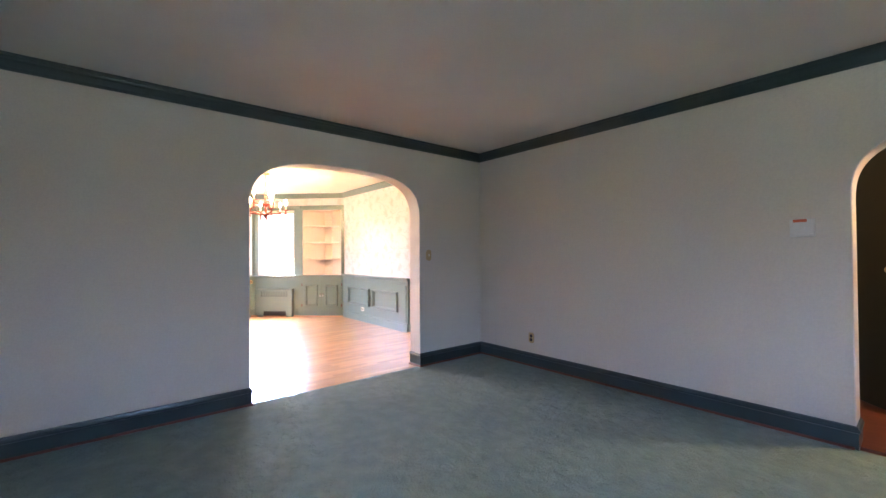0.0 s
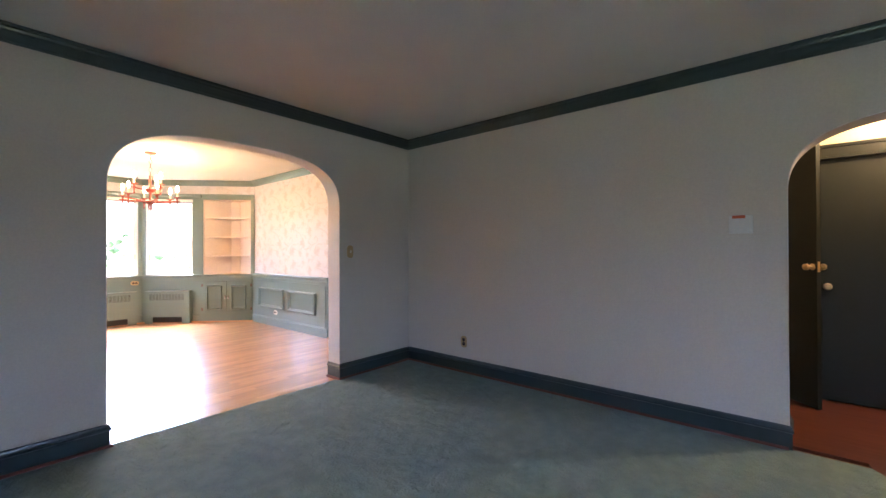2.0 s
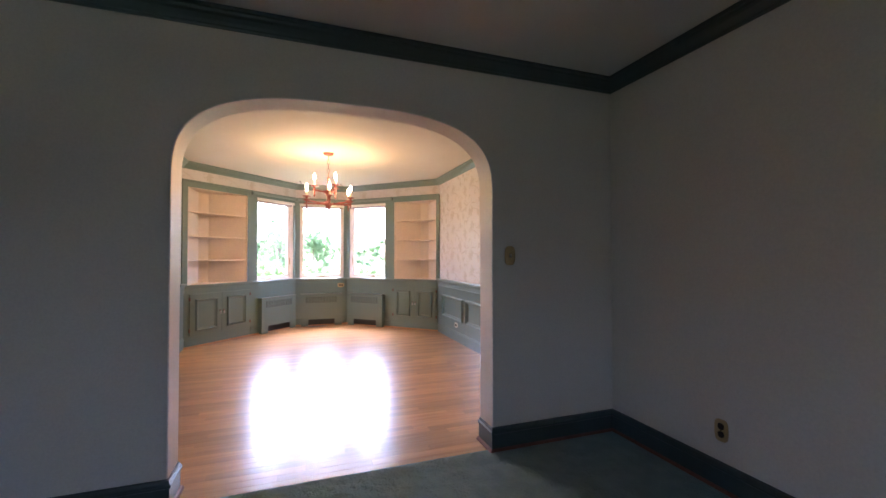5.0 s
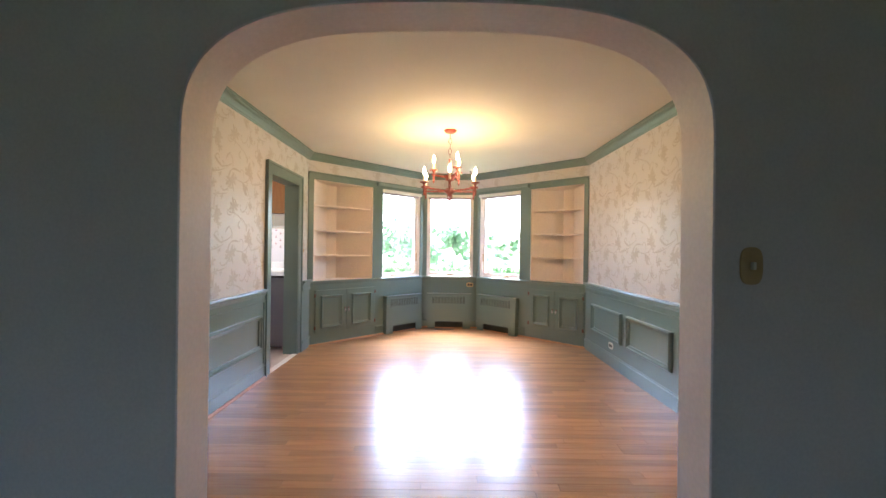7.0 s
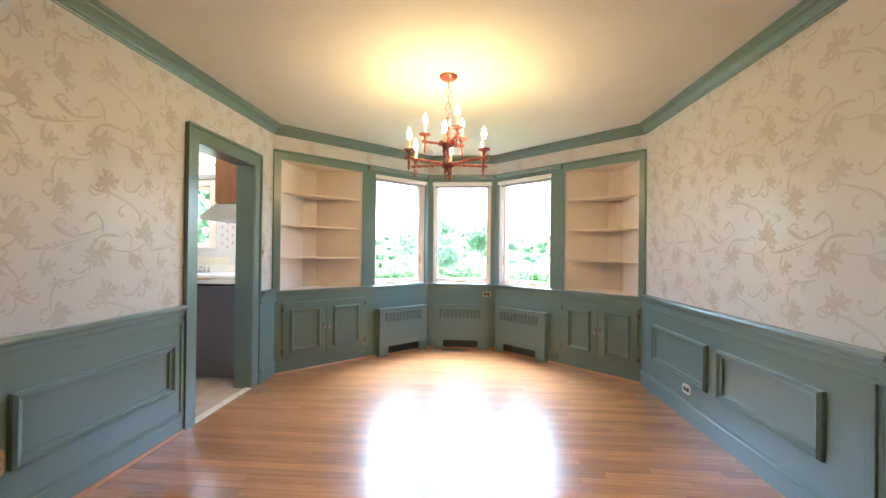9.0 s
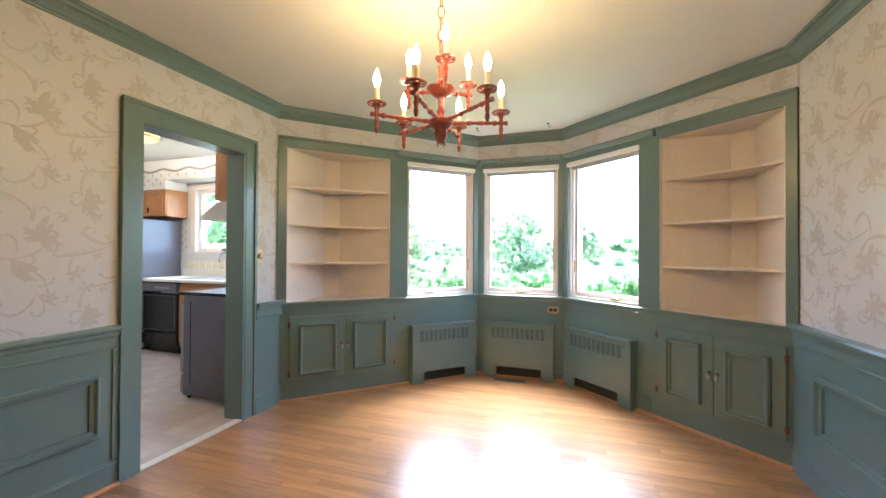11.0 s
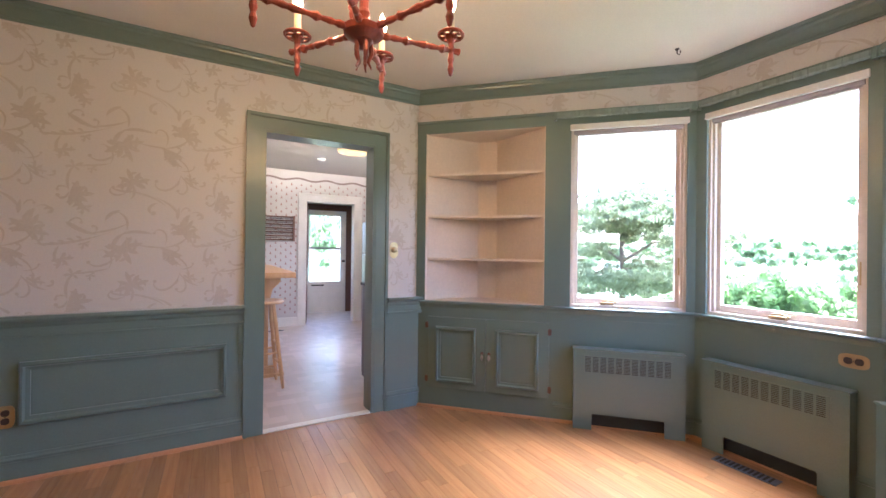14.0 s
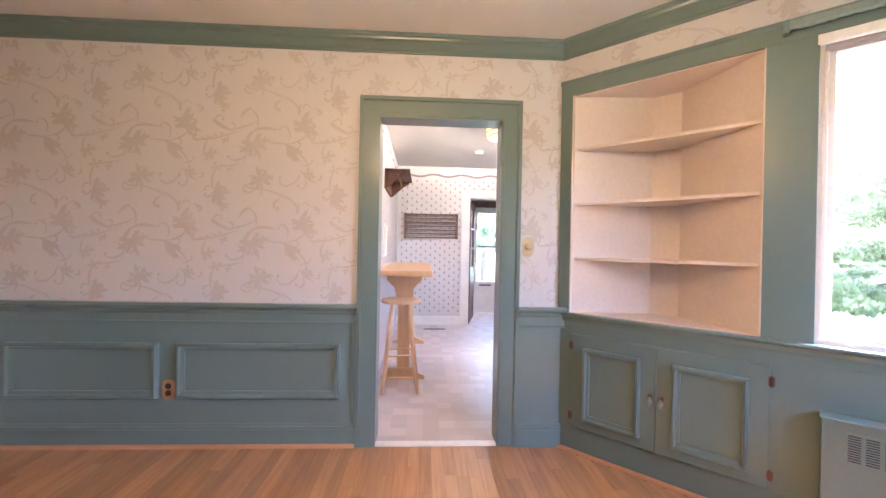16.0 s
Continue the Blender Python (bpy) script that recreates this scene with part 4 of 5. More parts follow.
for sgn in (-1, 1):
    part("door_knob", lathe([(0.026, 0), (0.009, 0.006), (0.009, 0.03), (0.026, 0.042), (0.024, 0.06), (0, 0.066)], 14), BRASS, cd, "brass door knob").matrix_local = pose(0.035, 0.018 * sgn, 1.1, -90 * sgn, 0, 0)
part("latch_plate", box(-0.0015, 0, -0.01, 0.01, 1.06, 1.14), BRASS, cd)

for z in (1.42, 0.86):
    ob = thing("wall_shelf", pose(5.2, HALL_N, z), "short dark stained wall shelf with curved brackets", "shelf", "hall shelves")
    part("board", box(-0.55, 0.38, -0.24, 0, -0.02, 0, 0.003), WALNUT, ob)
    for x in (-0.45, 0.25):
        part("bracket", prism([(0, -0.02), (0, -0.16)] + [(-0.22 * math.sin(t), -0.02 - 0.14 * (1 - math.sin(t) ** 1.5)) for t in [i * math.pi / 16 for i in range(1, 9)]], -0.012, 0.012), WALNUT, ob).matrix_local = pose(x, 0, 0, 0, 0, 90)
ob = thing("louvred_cabinet", pose(5.1, HALL_N, 0), "cream painted low cupboard with louvred doors", "cabinet")
part("body", box(-0.42, 0.23, -0.03, 0, 0.09, 0.68, 0.003), CREAM, ob)
part("plinth", box(-0.42, 0.45, -0.04, 0, 0, 0.09, 0.003), CREAM, ob)
for k in range(3):
    a = -0.40 + 0.206 * k
    d = part("door", box(a, a + 0.2, -0.045, -0.03, 0.12, 0.64, 0.002), CREAM, ob)
    for i in range(16):
        z = 0.15 + 0.029 * i
        part("louvre", box(a + 0.02, a + 0.18, -0.052, -0.045, z, z + 0.018), CREAM, d)
lamp("hall_ceiling_light", (5.15, -0.15, 2.3), 1.6, (1.0, 0.68, 0.30), 0.08)
# second hall lamp, out of view, added for the warm-lit north wall
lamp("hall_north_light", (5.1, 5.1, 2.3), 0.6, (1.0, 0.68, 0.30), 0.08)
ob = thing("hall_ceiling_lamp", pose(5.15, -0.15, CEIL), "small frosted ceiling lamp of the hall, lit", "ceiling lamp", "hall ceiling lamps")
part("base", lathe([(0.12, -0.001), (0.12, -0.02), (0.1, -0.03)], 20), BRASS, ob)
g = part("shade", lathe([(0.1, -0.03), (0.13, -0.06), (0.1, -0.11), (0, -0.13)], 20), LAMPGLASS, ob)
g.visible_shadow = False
# unseen fixture to go with the added north lamp
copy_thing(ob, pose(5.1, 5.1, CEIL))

# ---- kitchen ----
K = "kitchen"
fr = thing("refrigerator", pose(-2.42, 8.80, 0), "tall fridge-freezer with brushed steel doors and dark grey sides", "refrigerator")
part("cabinet_body", box(-0.33, 0.33, -0.26, 0.42, 0.03, 1.68, 0.006), SLATE, fr)
for z0, z1 in ((0.06, 1.15), (1.165, 1.68)):
    d = part("door", box(-0.33, 0.33, -0.34, -0.265, z0, z1, 0.012), STEEL, fr, "brushed steel door")
    a, b = (0.72, 1.12) if z0 < 1 else (1.22, 1.62)
    part("handle", tube([(0.24, -0.34, a), (0.24, -0.385, a + 0.04), (0.24, -0.395, (a + b) / 2), (0.24, -0.385, b - 0.04), (0.24, -0.34, b)], 0.014, 8), STEEL, d, "curved steel handle")
part("plinth", box(-0.31, 0.31, -0.24, 0.28, 0.0, 0.03), BLACK, fr)

rg = thing("range_cooker", pose(0.285, 7.965, 0), "dark slate grey freestanding range with glass cooktop", "cooker")
part("body", box(-0.32, 0.36, -0.38, 0.38, 0.03, 0.89, 0.004), SLATE, rg)
part("side_panel_line", box(-0.24, -0.235, -0.383, -0.38, 0.12, 0.84), BLACK, rg)
part("cooktop", box(-0.36, 0.37, -0.39, 0.39, 0.89, 0.915, 0.004), BLACK, rg, "black glass cooktop")
d = part("oven_door", box(-0.355, -0.325, -0.375, 0.375, 0.22, 0.80, 0.006), STEEL, rg, "steel oven door")
part("handle", tube([(-0.357, -0.32, 0.76), (-0.40, -0.31, 0.76), (-0.40, 0.31, 0.76), (-0.357, 0.32, 0.76)], 0.011, 8), STEEL, d)
part("drawer", box(-0.355, -0.325, -0.375, 0.375, 0.05, 0.205, 0.006), STEEL, rg)
part("control_panel", box(0.31, 0.36, -0.38, 0.38, 0.916, 1.08, 0.006), BLACK, rg)
for x in (-0.3, 0.3):
    for y in (-0.33, 0.33):
        part("foot", lathe([(0.02, 0), (0.02, 0.012), (0.01, 0.03)], 10, (x, y, 0)), BLACK, rg)

hd = thing("range_hood", pose(KIT_E, 7.965, 1.53), "white enamel range hood under the wall cabinet", "range hood")
part("canopy", prism([(0, 0), (-0.50, 0), (-0.50, 0.04), (-0.34, 0.15), (0, 0.15)], -0.38, 0.38), WHITE, hd)
wc = thing("wall_cabinet", pose(KIT_E, 7.965, 1.685), "honey oak wall cabinet over the range hood", "cabinet", "kitchen cabinets")
part("body", box(-0.33, 0, -0.39, 0.39, 0, 0.70, 0.003), HONEY, wc)
for a, b in ((-0.385, -0.005), (0.005, 0.385)):
    part("door", box(-0.35, -0.332, a, b, 0.01, 0.69, 0.004), HONEY, wc)

uc = thing("wall_cabinet", pose(-2.62, KIT_N, 1.735), "honey oak wall cabinet over the fridge", "cabinet", "kitchen cabinets")
part("body", box(-0.54, 0.62, -0.31, 0, 0, 0.36, 0.003), HONEY, uc)
for k in range(3):
    a = -0.53 + 0.385 * k
    d = part("door", box(a, a + 0.375, -0.33, -0.312, 0.01, 0.35, 0.004), HONEY, uc)
    part("door_panel", moulding_frame(a + 0.05, a + 0.325, 0.06, 0.30, 0.02, 0.006, y=-0.33), HONEY, d)
    part("pull", box(a + 0.06, a + 0.075, -0.35, -0.33, 0.05, 0.12, 0.004), DARKMETAL, d)
structure("wall_soffit_over_window", box(-2.03, KIT_E, 8.93, KIT_N, 2.215, CEIL), PAPER, "papered soffit over the sink window")
structure("wall_soffit_kitchen", box(KIT_W, -2.03, 8.93, KIT_N, 2.097, CEIL), PAPER, "papered soffit over the wall cabinets")

cb = thing("base_cabinet", pose(-0.4, KIT_N, 0), "honey oak sink base cabinet", "cabinet", "kitchen cabinets")
part("body", box(-1.03, 1.0, -0.57, 0, 0.1, 0.885), HONEY, cb)
part("toe_kick", box(-1.03, 1.0, -0.5, 0, 0, 0.1), BLACK, cb)
for k in range(4):
    a = -1.02 + 0.5 * k
    d = part("door", box(a, a + 0.48, -0.59, -0.572, 0.14, 0.7, 0.004), HONEY, cb)
    part("door_panel", moulding_frame(a + 0.06, a + 0.42, 0.2, 0.64, 0.02, 0.006, y=-0.59), HONEY, d)
    part("drawer_front", box(a, a + 0.48, -0.59, -0.572, 0.72, 0.86, 0.004), HONEY, cb)
dw = thing("dishwasher", pose(-1.745, KIT_N, 0), "black built-in dishwasher with a row of controls", "dishwasher")
part("body", box(-0.3, 0.3, -0.56, 0, 0.02, 0.885), BLACK, dw)
d = part("door", box(-0.295, 0.295, -0.60, -0.562, 0.27, 0.74, 0.004), BLACK, dw)
part("door_trim", moulding_frame(-0.27, 0.27, 0.29, 0.72, 0.008, 0.004, y=-0.60), SLATE, d)
part("handle", box(-0.25, 0.05, -0.615, -0.60, 0.75, 0.77, 0.004), BLACK, dw)
cp = part("control_panel", box(-0.295, 0.295, -0.61, -0.562, 0.75, 0.87, 0.004), SLATE, dw, "grey control panel")
for k in range(5):
    part("control_button", box(-0.05 + 0.05 * k, -0.02 + 0.05 * k, -0.614, -0.61, 0.80, 0.83), STEEL, cp)
part("lower_panel", box(-0.295, 0.295, -0.60, -0.562, 0.11, 0.25, 0.004), BLACK, dw)
part("kick_plate", box(-0.295, 0.295, -0.53, -0.5, 0.0, 0.1), BLACK, dw)
ct = thing("worktop", pose(-0.87, KIT_N, 0.885), "white laminate worktop with rounded front edge", "countertop")
part("slab", box(-1.2, 1.485, -0.62, 0, 0.0, 0.04, 0.008), COUNTER, ct)
part("backsplash", box(-1.2, 1.485, -0.02, 0, 0.04, 0.14, 0.003), COUNTER, ct)
for k in range(3, 16):
    part("tile", box(-1.45 + 0.11 * k, -1.345 + 0.11 * k, -0.008, 0, 0.145, 0.25, 0.002), IVORY, ct)
sk = thing("kitchen_sink", pose(-1.15, 8.95, 0.925), "steel sink with a raised rim let into the worktop", "sink")
bm = box(-0.38, 0.38, -0.22, 0.2, 0.001, 0.008, 0.003)
part("rim", bm, STEEL, sk)
# no hollow is cut: a darker grey sheet paints the basin's shade
part("basin", box(-0.34, 0.34, -0.18, 0.12, 0.0085, 0.0095), SLATE, sk, "flat grey sheet standing for the shaded basin hollow")
fa = thing("faucet", pose(-1.02, 9.13, 0.925), "tall gooseneck steel faucet with side levers", "faucet")
part("spout", tube([(0, 0, 0.005)] + [(0, 0, 0.22)] + [(-0.09 + 0.09 * math.cos(t), -0.05 + 0.05 * math.cos(t), 0.24 + 0.1 * math.sin(t)) for t in [i * math.pi / 10 for i in range(1, 10)]] + [(-0.18, -0.10, 0.20)], 0.012, 10), STEEL, fa)
part("base", box(-0.13, 0.13, -0.025, 0.025, 0.0085, 0.03, 0.008), STEEL, fa)
for s in (-1, 1):
    part("lever", tube([(0.1 * s, 0, 0.03), (0.1 * s, 0, 0.07), (0.15 * s, -0.01, 0.08)], 0.009, 8), STEEL, fa)
for x in (-0.84, -0.78):
    ob = thing("soap_dispenser", pose(x, 9.12, 0.927), "small steel soap dispenser", "soap dispenser", "soap dispensers")
    part("pump", lathe([(0.018, 0), (0.018, 0.02), (0.008, 0.03), (0.008, 0.07), (0, 0.075)], 12), STEEL, ob)


def small_window(name, m, x0, x1, z0, z1, cas=0.09, deep=T):
    ob = thing(name, m, "", "")
    tagged(ob, "cream painted casement window over the sink", "", "", "structure")
    part("casing", prism([(x0 - cas, z0), (x0, z0), (x0, z1), (x1, z1), (x1, z0), (x1 + cas, z0), (x1 + cas, z1 + cas), (x0 - cas, z1 + cas)], -0.02, 0), CREAM, ob)
    part("window_sill", box(x0 - cas - 0.02, x1 + cas + 0.02, -0.05, 0.02, z0 - 0.03, z0, 0.004), CREAM, ob)
    bm = bmesh.new()
    for a, b, c, d in ((x0, x0 + 0.05, z0, z1), (x1 - 0.05, x1, z0, z1), (x0 + 0.05, x1 - 0.05, z1 - 0.05, z1), (x0 + 0.05, x1 - 0.05, z0, z0 + 0.05)):
        box(a, b, 0.04, 0.09, c, d, 0.003, bm=bm)
    part("sash", bm, CREAM, ob)
    g = part("pane", box(x0 + 0.05, x1 - 0.05, 0.06, 0.064, z0 + 0.05, z1 - 0.05), GLASS, ob)
    g.visible_shadow = False
    part("crank", box((x0 + x1) / 2 - 0.05, (x0 + x1) / 2 + 0.02, 0.0, 0.03, z0, z0 + 0.03, 0.008), DARKMETAL, ob)
    return ob


small_window("window_kitchen", wallframe((KIT_W, KIT_N), (KIT_E + 0.1, KIT_N))[0], KW0 - KIT_W, KW1 - KIT_W, KWZ0, KWZ1)

cl = thing("ceiling_lamp", pose(-0.87, 7.74, CEIL), "octagonal amber glass ceiling lamp with brass bands, lit", "ceiling lamp")
part("rim", lathe([(0.17, -0.001), (0.19, -0.02), (0.19, -0.032)], 8), BRASS, cl)
g = part("glass_shade", lathe([(0.19, -0.032), (0.205, -0.06), (0.19, -0.13), (0.1, -0.148), (0, -0.15)], 8), LAMPGLASS, cl, "glowing amber glass")
g.visible_shadow = False
part("band", lathe([(0.204, -0.062), (0.210, -0.066), (0.208, -0.076), (0.200, -0.078)], 8), BRASS, cl)
part("band", lathe([(0.193, -0.110), (0.202, -0.114), (0.199, -0.124), (0.188, -0.126)], 8), BRASS, cl)
lamp("kitchen_light", (-0.87, 7.74, CEIL - 0.09), 17, (1.0, 0.75, 0.47), 0.1)
ob = thing("smoke_detector", pose(-2.0, 7.62, CEIL), "small round white smoke detector on the ceiling", "smoke detector")
part("case", lathe([(0.055, -0.001), (0.055, -0.02), (0.04, -0.032), (0, -0.034)], 20), WHITE, ob)

tb = thing("bar_table", pose(-1.1, 6.745, 0), "tall narrow pine bar table on two trestle feet", "table")
part("tabletop", box(-1.0, 0.95, -0.24, 0.25, 0.965, 1.015, 0.008), PINE, tb)
for x in (-0.75, 0.62):
    part("pedestal", prism([(-0.09, 0.84), (-0.055, 0.7), (-0.055, 0.09), (0.055, 0.09), (0.055, 0.7), (0.09, 0.84), (0.16, 0.91), (0.16, 0.965), (-0.16, 0.965), (-0.16, 0.91)], -0.02, 0.02), PINE, tb).matrix_local = pose(x, 0, 0, 0, 0, 90)
    part("foot", prism([(-0.2, 0), (0.2, 0), (0.2, 0.035), (0.13, 0.06), (0.08, 0.09), (-0.08, 0.09), (-0.13, 0.06), (-0.2, 0.035)], -0.03, 0.03), PINE, tb).matrix_local = pose(x, 0, 0, 0, 0, 90)
part("stretcher", box(-0.72, 0.6, -0.012, 0.012, 0.28, 0.35, 0.003), PINE, tb)

st = thing("bar_stool", pose(-0.21, 6.73, 0), "round-seated pale pine bar stool with turned legs", "stool")
part("seat", lathe([(0, 0.735), (0.12, 0.735), (0.165, 0.742), (0.172, 0.755), (0.165, 0.768), (0.14, 0.772), (0, 0.766)], 28), PINE, st)
feet = []
for k in range(4):
    a = radians(45 + 90 * k + 4)
    f, t = Vector((0.205 * math.cos(a), 0.205 * math.sin(a), 0)), Vector((0.10 * math.cos(a), 0.10 * math.sin(a), 0.74))
    feet.append((f, t))
    part("leg", tube([f.lerp(t, i / 8) for i in range(9)], 0.016, 10, radii=[0.013, 0.016, 0.0185, 0.0165, 0.0185, 0.0165, 0.019, 0.017, 0.015]), PINE, st)
for k in range(4):
    for h in (0.18, 0.42) if k % 2 else (0.28, 0.52):
        p, q = feet[k], feet[(k + 1) % 4]
        part("stretcher", tube([p[0].lerp(p[1], h), q[0].lerp(q[1], h)], 0.0095, 8), PINE, st)

rk = thing("wall_rack", pose(KIT_W, 7.03, 1.55), "dark wooden slatted wall rack", "rack")
for y in (-0.42, 0.39):
    part("side_rail", box(0, 0.06, y, y + 0.03, -0.2, 0.2, 0.003), WALNUT, rk)
for k in range(7):
    z = -0.18 + 0.06 * k
    part("slat", box(0.02, 0.05, -0.388, 0.388, z - 0.008, z + 0.012, 0.003), WALNUT, rk)
    if k < 6:
        part("peg_bar", tube([(0.05, -0.39, z + 0.03), (0.05, 0.39, z + 0.03)], 0.004, 6), DARKMETAL, rk)
sh = thing("glass_rack_shelf", pose(-1.25, KIT_S, 2.02), "dark wooden wall shelf with hanging wire hooks", "shelf")
part("board", box(-0.45, 0.35, 0, 0.26, -0.02, 0, 0.003), WALNUT, sh)
part("back_rail", box(-0.45, 0.35, 0, 0.02, -0.2, -0.02, 0.003), WALNUT, sh)
for x in (-0.42, 0.32):
    part("bracket", prism([(0.02, -0.02), (0.02, -0.2), (0.06, -0.17), (0.16, -0.08), (0.22, -0.05), (0.23, -0.02)], -0.012, 0.012), WALNUT, sh).matrix_local = pose(x, 0, 0, 0, 0, 90)
for k in range(6):
    x = -0.35 + 0.13 * k
    part("wire_hook", tube([(x, 0.14, -0.02), (x, 0.14, -0.06), (x + 0.03, 0.14, -0.09), (x + 0.04, 0.14, -0.06), (x + 0.02, 0.14, -0.045)], 0.004, 6), BRASS, sh)
wpn = thing("wall_picture", pose(-1.0, KIT_S, 1.28), "small framed panel on the papered kitchen wall", "picture")
part("frame", moulding_frame(-0.16, 0.16, -0.17, 0.17, 0.03, 0.015), WHITE, wpn).matrix_local = pose(0, 0, 0, 0, 0, 180)
part("print", box(-0.13, 0.13, 0.001, 0.006, -0.14, 0.14), SASH, wpn)
structure("baseboard_kitchen_west", box(KIT_W, KIT_W + 0.018, KIT_S, KF0 - 0.11, 0, 0.14, 0.003), WHITE, "greyish white baseboard")

# mudroom and its doors
casing("door_storm_frame", wallframe((MUD_W, 7.1), (MUD_W, KIT_N))[0], 7.79 - 7.1, 8.64 - 7.1, 2.0, WALNUT, 0.1, 0.09, "brown stained casing of the storm door")
sd = thing("storm_door", pose(MUD_W - 0.03, (7.79 + 8.64) / 2, 0), "white back door with a large divided glass light", "door")
part("door_leaf", prism([(-0.42, 0.005), (0.42, 0.005), (0.42, 1.99), (-0.42, 1.99), (-0.42, 0.6), (-0.3, 0.6), (-0.3, 1.88), (0.3, 1.88), (0.3, 0.6), (-0.42, 0.599)], -0.02, 0.02), WHITE, sd).matrix_local = pose(0, 0, 0, 0, 0, 90)
part("middle_bar", box(-0.02, 0.02, -0.3, 0.3, 1.235, 1.265), SLATE, sd)
g = part("pane", box(-0.003, 0.003, -0.3, 0.3, 0.6, 1.88), GLASS, sd)
g.visible_shadow = False
part("push_bar", box(0.02, 0.05, -0.25, -0.02, 0.52, 0.545, 0.004), DARKMETAL, sd)
part("lever", box(0.02, 0.06, 0.33, 0.38, 0.98, 1.02, 0.005), DARKMETAL, sd)
bd = thing("back_door", pose(KIT_W - 0.1, KF0 + 0.03, 0, 0, 0, 168), "dark stained glazed back door standing open into the mudroom", "door")
part("stile", box(0.0, 0.1, -0.02, 0.02, 0.01, 1.97, 0.003), WALNUT, bd)
part("stile", box(0.66, 0.76, -0.02, 0.02, 0.01, 1.97, 0.003), WALNUT, bd)
part("bottom_panel", box(0.1, 0.66, -0.018, 0.018, 0.01, 0.9, 0.003), WALNUT, bd)
part("top_rail", box(0.1, 0.66, -0.02, 0.02, 1.86, 1.97, 0.003), WALNUT, bd)
for z in (1.2, 1.53):
    part("glazing_bar", box(0.1, 0.66, -0.01, 0.01, z, z + 0.025), WALNUT, bd)
g = part("pane", box(0.1, 0.66, -0.002, 0.002, 0.9, 1.86), GLASS, bd)
g.visible_shadow = False
part("door_knob", lathe([(0.026, 0), (0.009, 0.006), (0.009, 0.03), (0.026, 0.042), (0.024, 0.06), (0, 0.066)], 14), BRASS, bd).matrix_local = pose(0.7, -0.02, 1.0, 90, 0, 0)

# ---- outside ----
def leaf_cloud(rng, count, size, spread, center, squash=0.8):
    """Small leaf quads on clumps within an uneven crown."""
    verts, faces = [], []
    clumps = [(center[0] + rng.gauss(0, spread[0]), center[1] + rng.gauss(0, spread[1]), center[2] + rng.gauss(0, spread[2])) for _ in range(max(count // 60, 1))]
    for c in clumps:
        r = rng.uniform(0.5, 1.1) * max(spread) * 0.42
        for _ in range(60):
            v = Vector((rng.gauss(0, 1), rng.gauss(0, 1), rng.gauss(0, squash))).normalized() * r * rng.uniform(0.5, 1)
            v.z *= squash * 0.6
            p = Vector(c) + v
            e = Euler((rng.uniform(0, 6), rng.uniform(0, 6), rng.uniform(0, 6))).to_matrix()
            s = size * rng.uniform(0.6, 1.3)
            k = len(verts)
            for q in ((-s, 0, 0), (0, -s * 0.5, 0), (s, 0, 0), (0, s * 0.5, 0)):
                verts.append(p + e @ Vector(q))
            faces.append((k, k + 1, k + 2, k + 3))
    return verts, faces


def mesh_part(name, verts, faces, mat, parent, label="", kind=""):
    me = bpy.data.meshes.new(name)
    me.from_pydata([tuple(v) for v in verts], [], faces)
    me.materials.append(mat)
    ob = new(name, me)
    ob.parent = parent
    return tagged(ob, label=label, kind=kind)


GZ = -0.6


def tree(name, x, y, h, crown, mat, seed, label, count=16000, leaf=0.07, low=0.35, squash=1.5):
    rng = random.Random(seed)
    ob = thing(name, pose(x, y, GZ), label, "tree")
    bm = bmesh.new()
    tube([(0, 0, 0), (0.05, 0.02, h * 0.3), (-0.04, 0.06, h * 0.6), (0.02, 0.0, h * 0.88)], 0.1, 8, bm=bm, radii=[0.05 * h * 0.5, 0.04 * h * 0.5, 0.025 * h * 0.5, 0.008 * h])
    tips = []
    for k in range(12):
        a, f = rng.uniform(0, 6.28), rng.uniform(low, 0.85)
        r = crown * rng.uniform(0.5, 0.95) * (1.15 - f * 0.6)
        p = Vector((0, 0.03, h * f))
        q = Vector((r * math.cos(a), r * math.sin(a), h * f + rng.uniform(-0.02, 0.18) * h))
        m = p.lerp(q, 0.5) + Vector((0, 0, 0.06 * h))
        tube([p, m, q], 0.03, 6, bm=bm, radii=[0.012 * h, 0.008 * h, 0.003 * h])
        tips.append(q)
    part("trunk", bm, BARK, ob)
    verts, faces = [], []
    for q in tips + [Vector((0, 0, h * 0.9)), Vector((0, 0, h * 0.7))]:
        vs, fs = leaf_cloud(rng, count // 14, leaf, (crown * 0.3, crown * 0.3, h * (0.04 if squash < 1 else 0.09)), q, squash)
        k = len(verts)
        verts += vs
        faces += [tuple(i + k for i in f) for f in fs]
    mesh_part("crown", verts, faces, mat, ob)
    return ob


tree("pine_tree", -2.6, 14.8, 3.5, 1.7, PINELEAF, 4, "layered garden pine with bent dark limbs on the lawn", 46000, 0.045, 0.2, 0.7)
tree("tree", 1.6, 17.5, 2.7, 0.85, LEAF, 5, "round leafy tree on the far side of the lawn", 14000, 0.05)
tree("tree", 3.4, 38.0, 3.6, 1.5, LEAF, 6, "broad leafy tree in the haze beyond the road", 9000, 0.12)
tree("tree", -5.6, 14.5, 3.8, 1.6, LEAF, 8, "leafy garden tree outside the kitchen", 8000, 0.09)
tree("tree", -2.5, 44.0, 4.2, 2.0, LEAF, 9, "broad leafy tree beyond the road", 9000, 0.12)
tree("tree", -14.0, 9.5, 5.5, 2.4, LEAF, 10, "leafy tree beyond the back door", 8000, 0.12)
rng = random.Random(12)
verts, faces = [], []
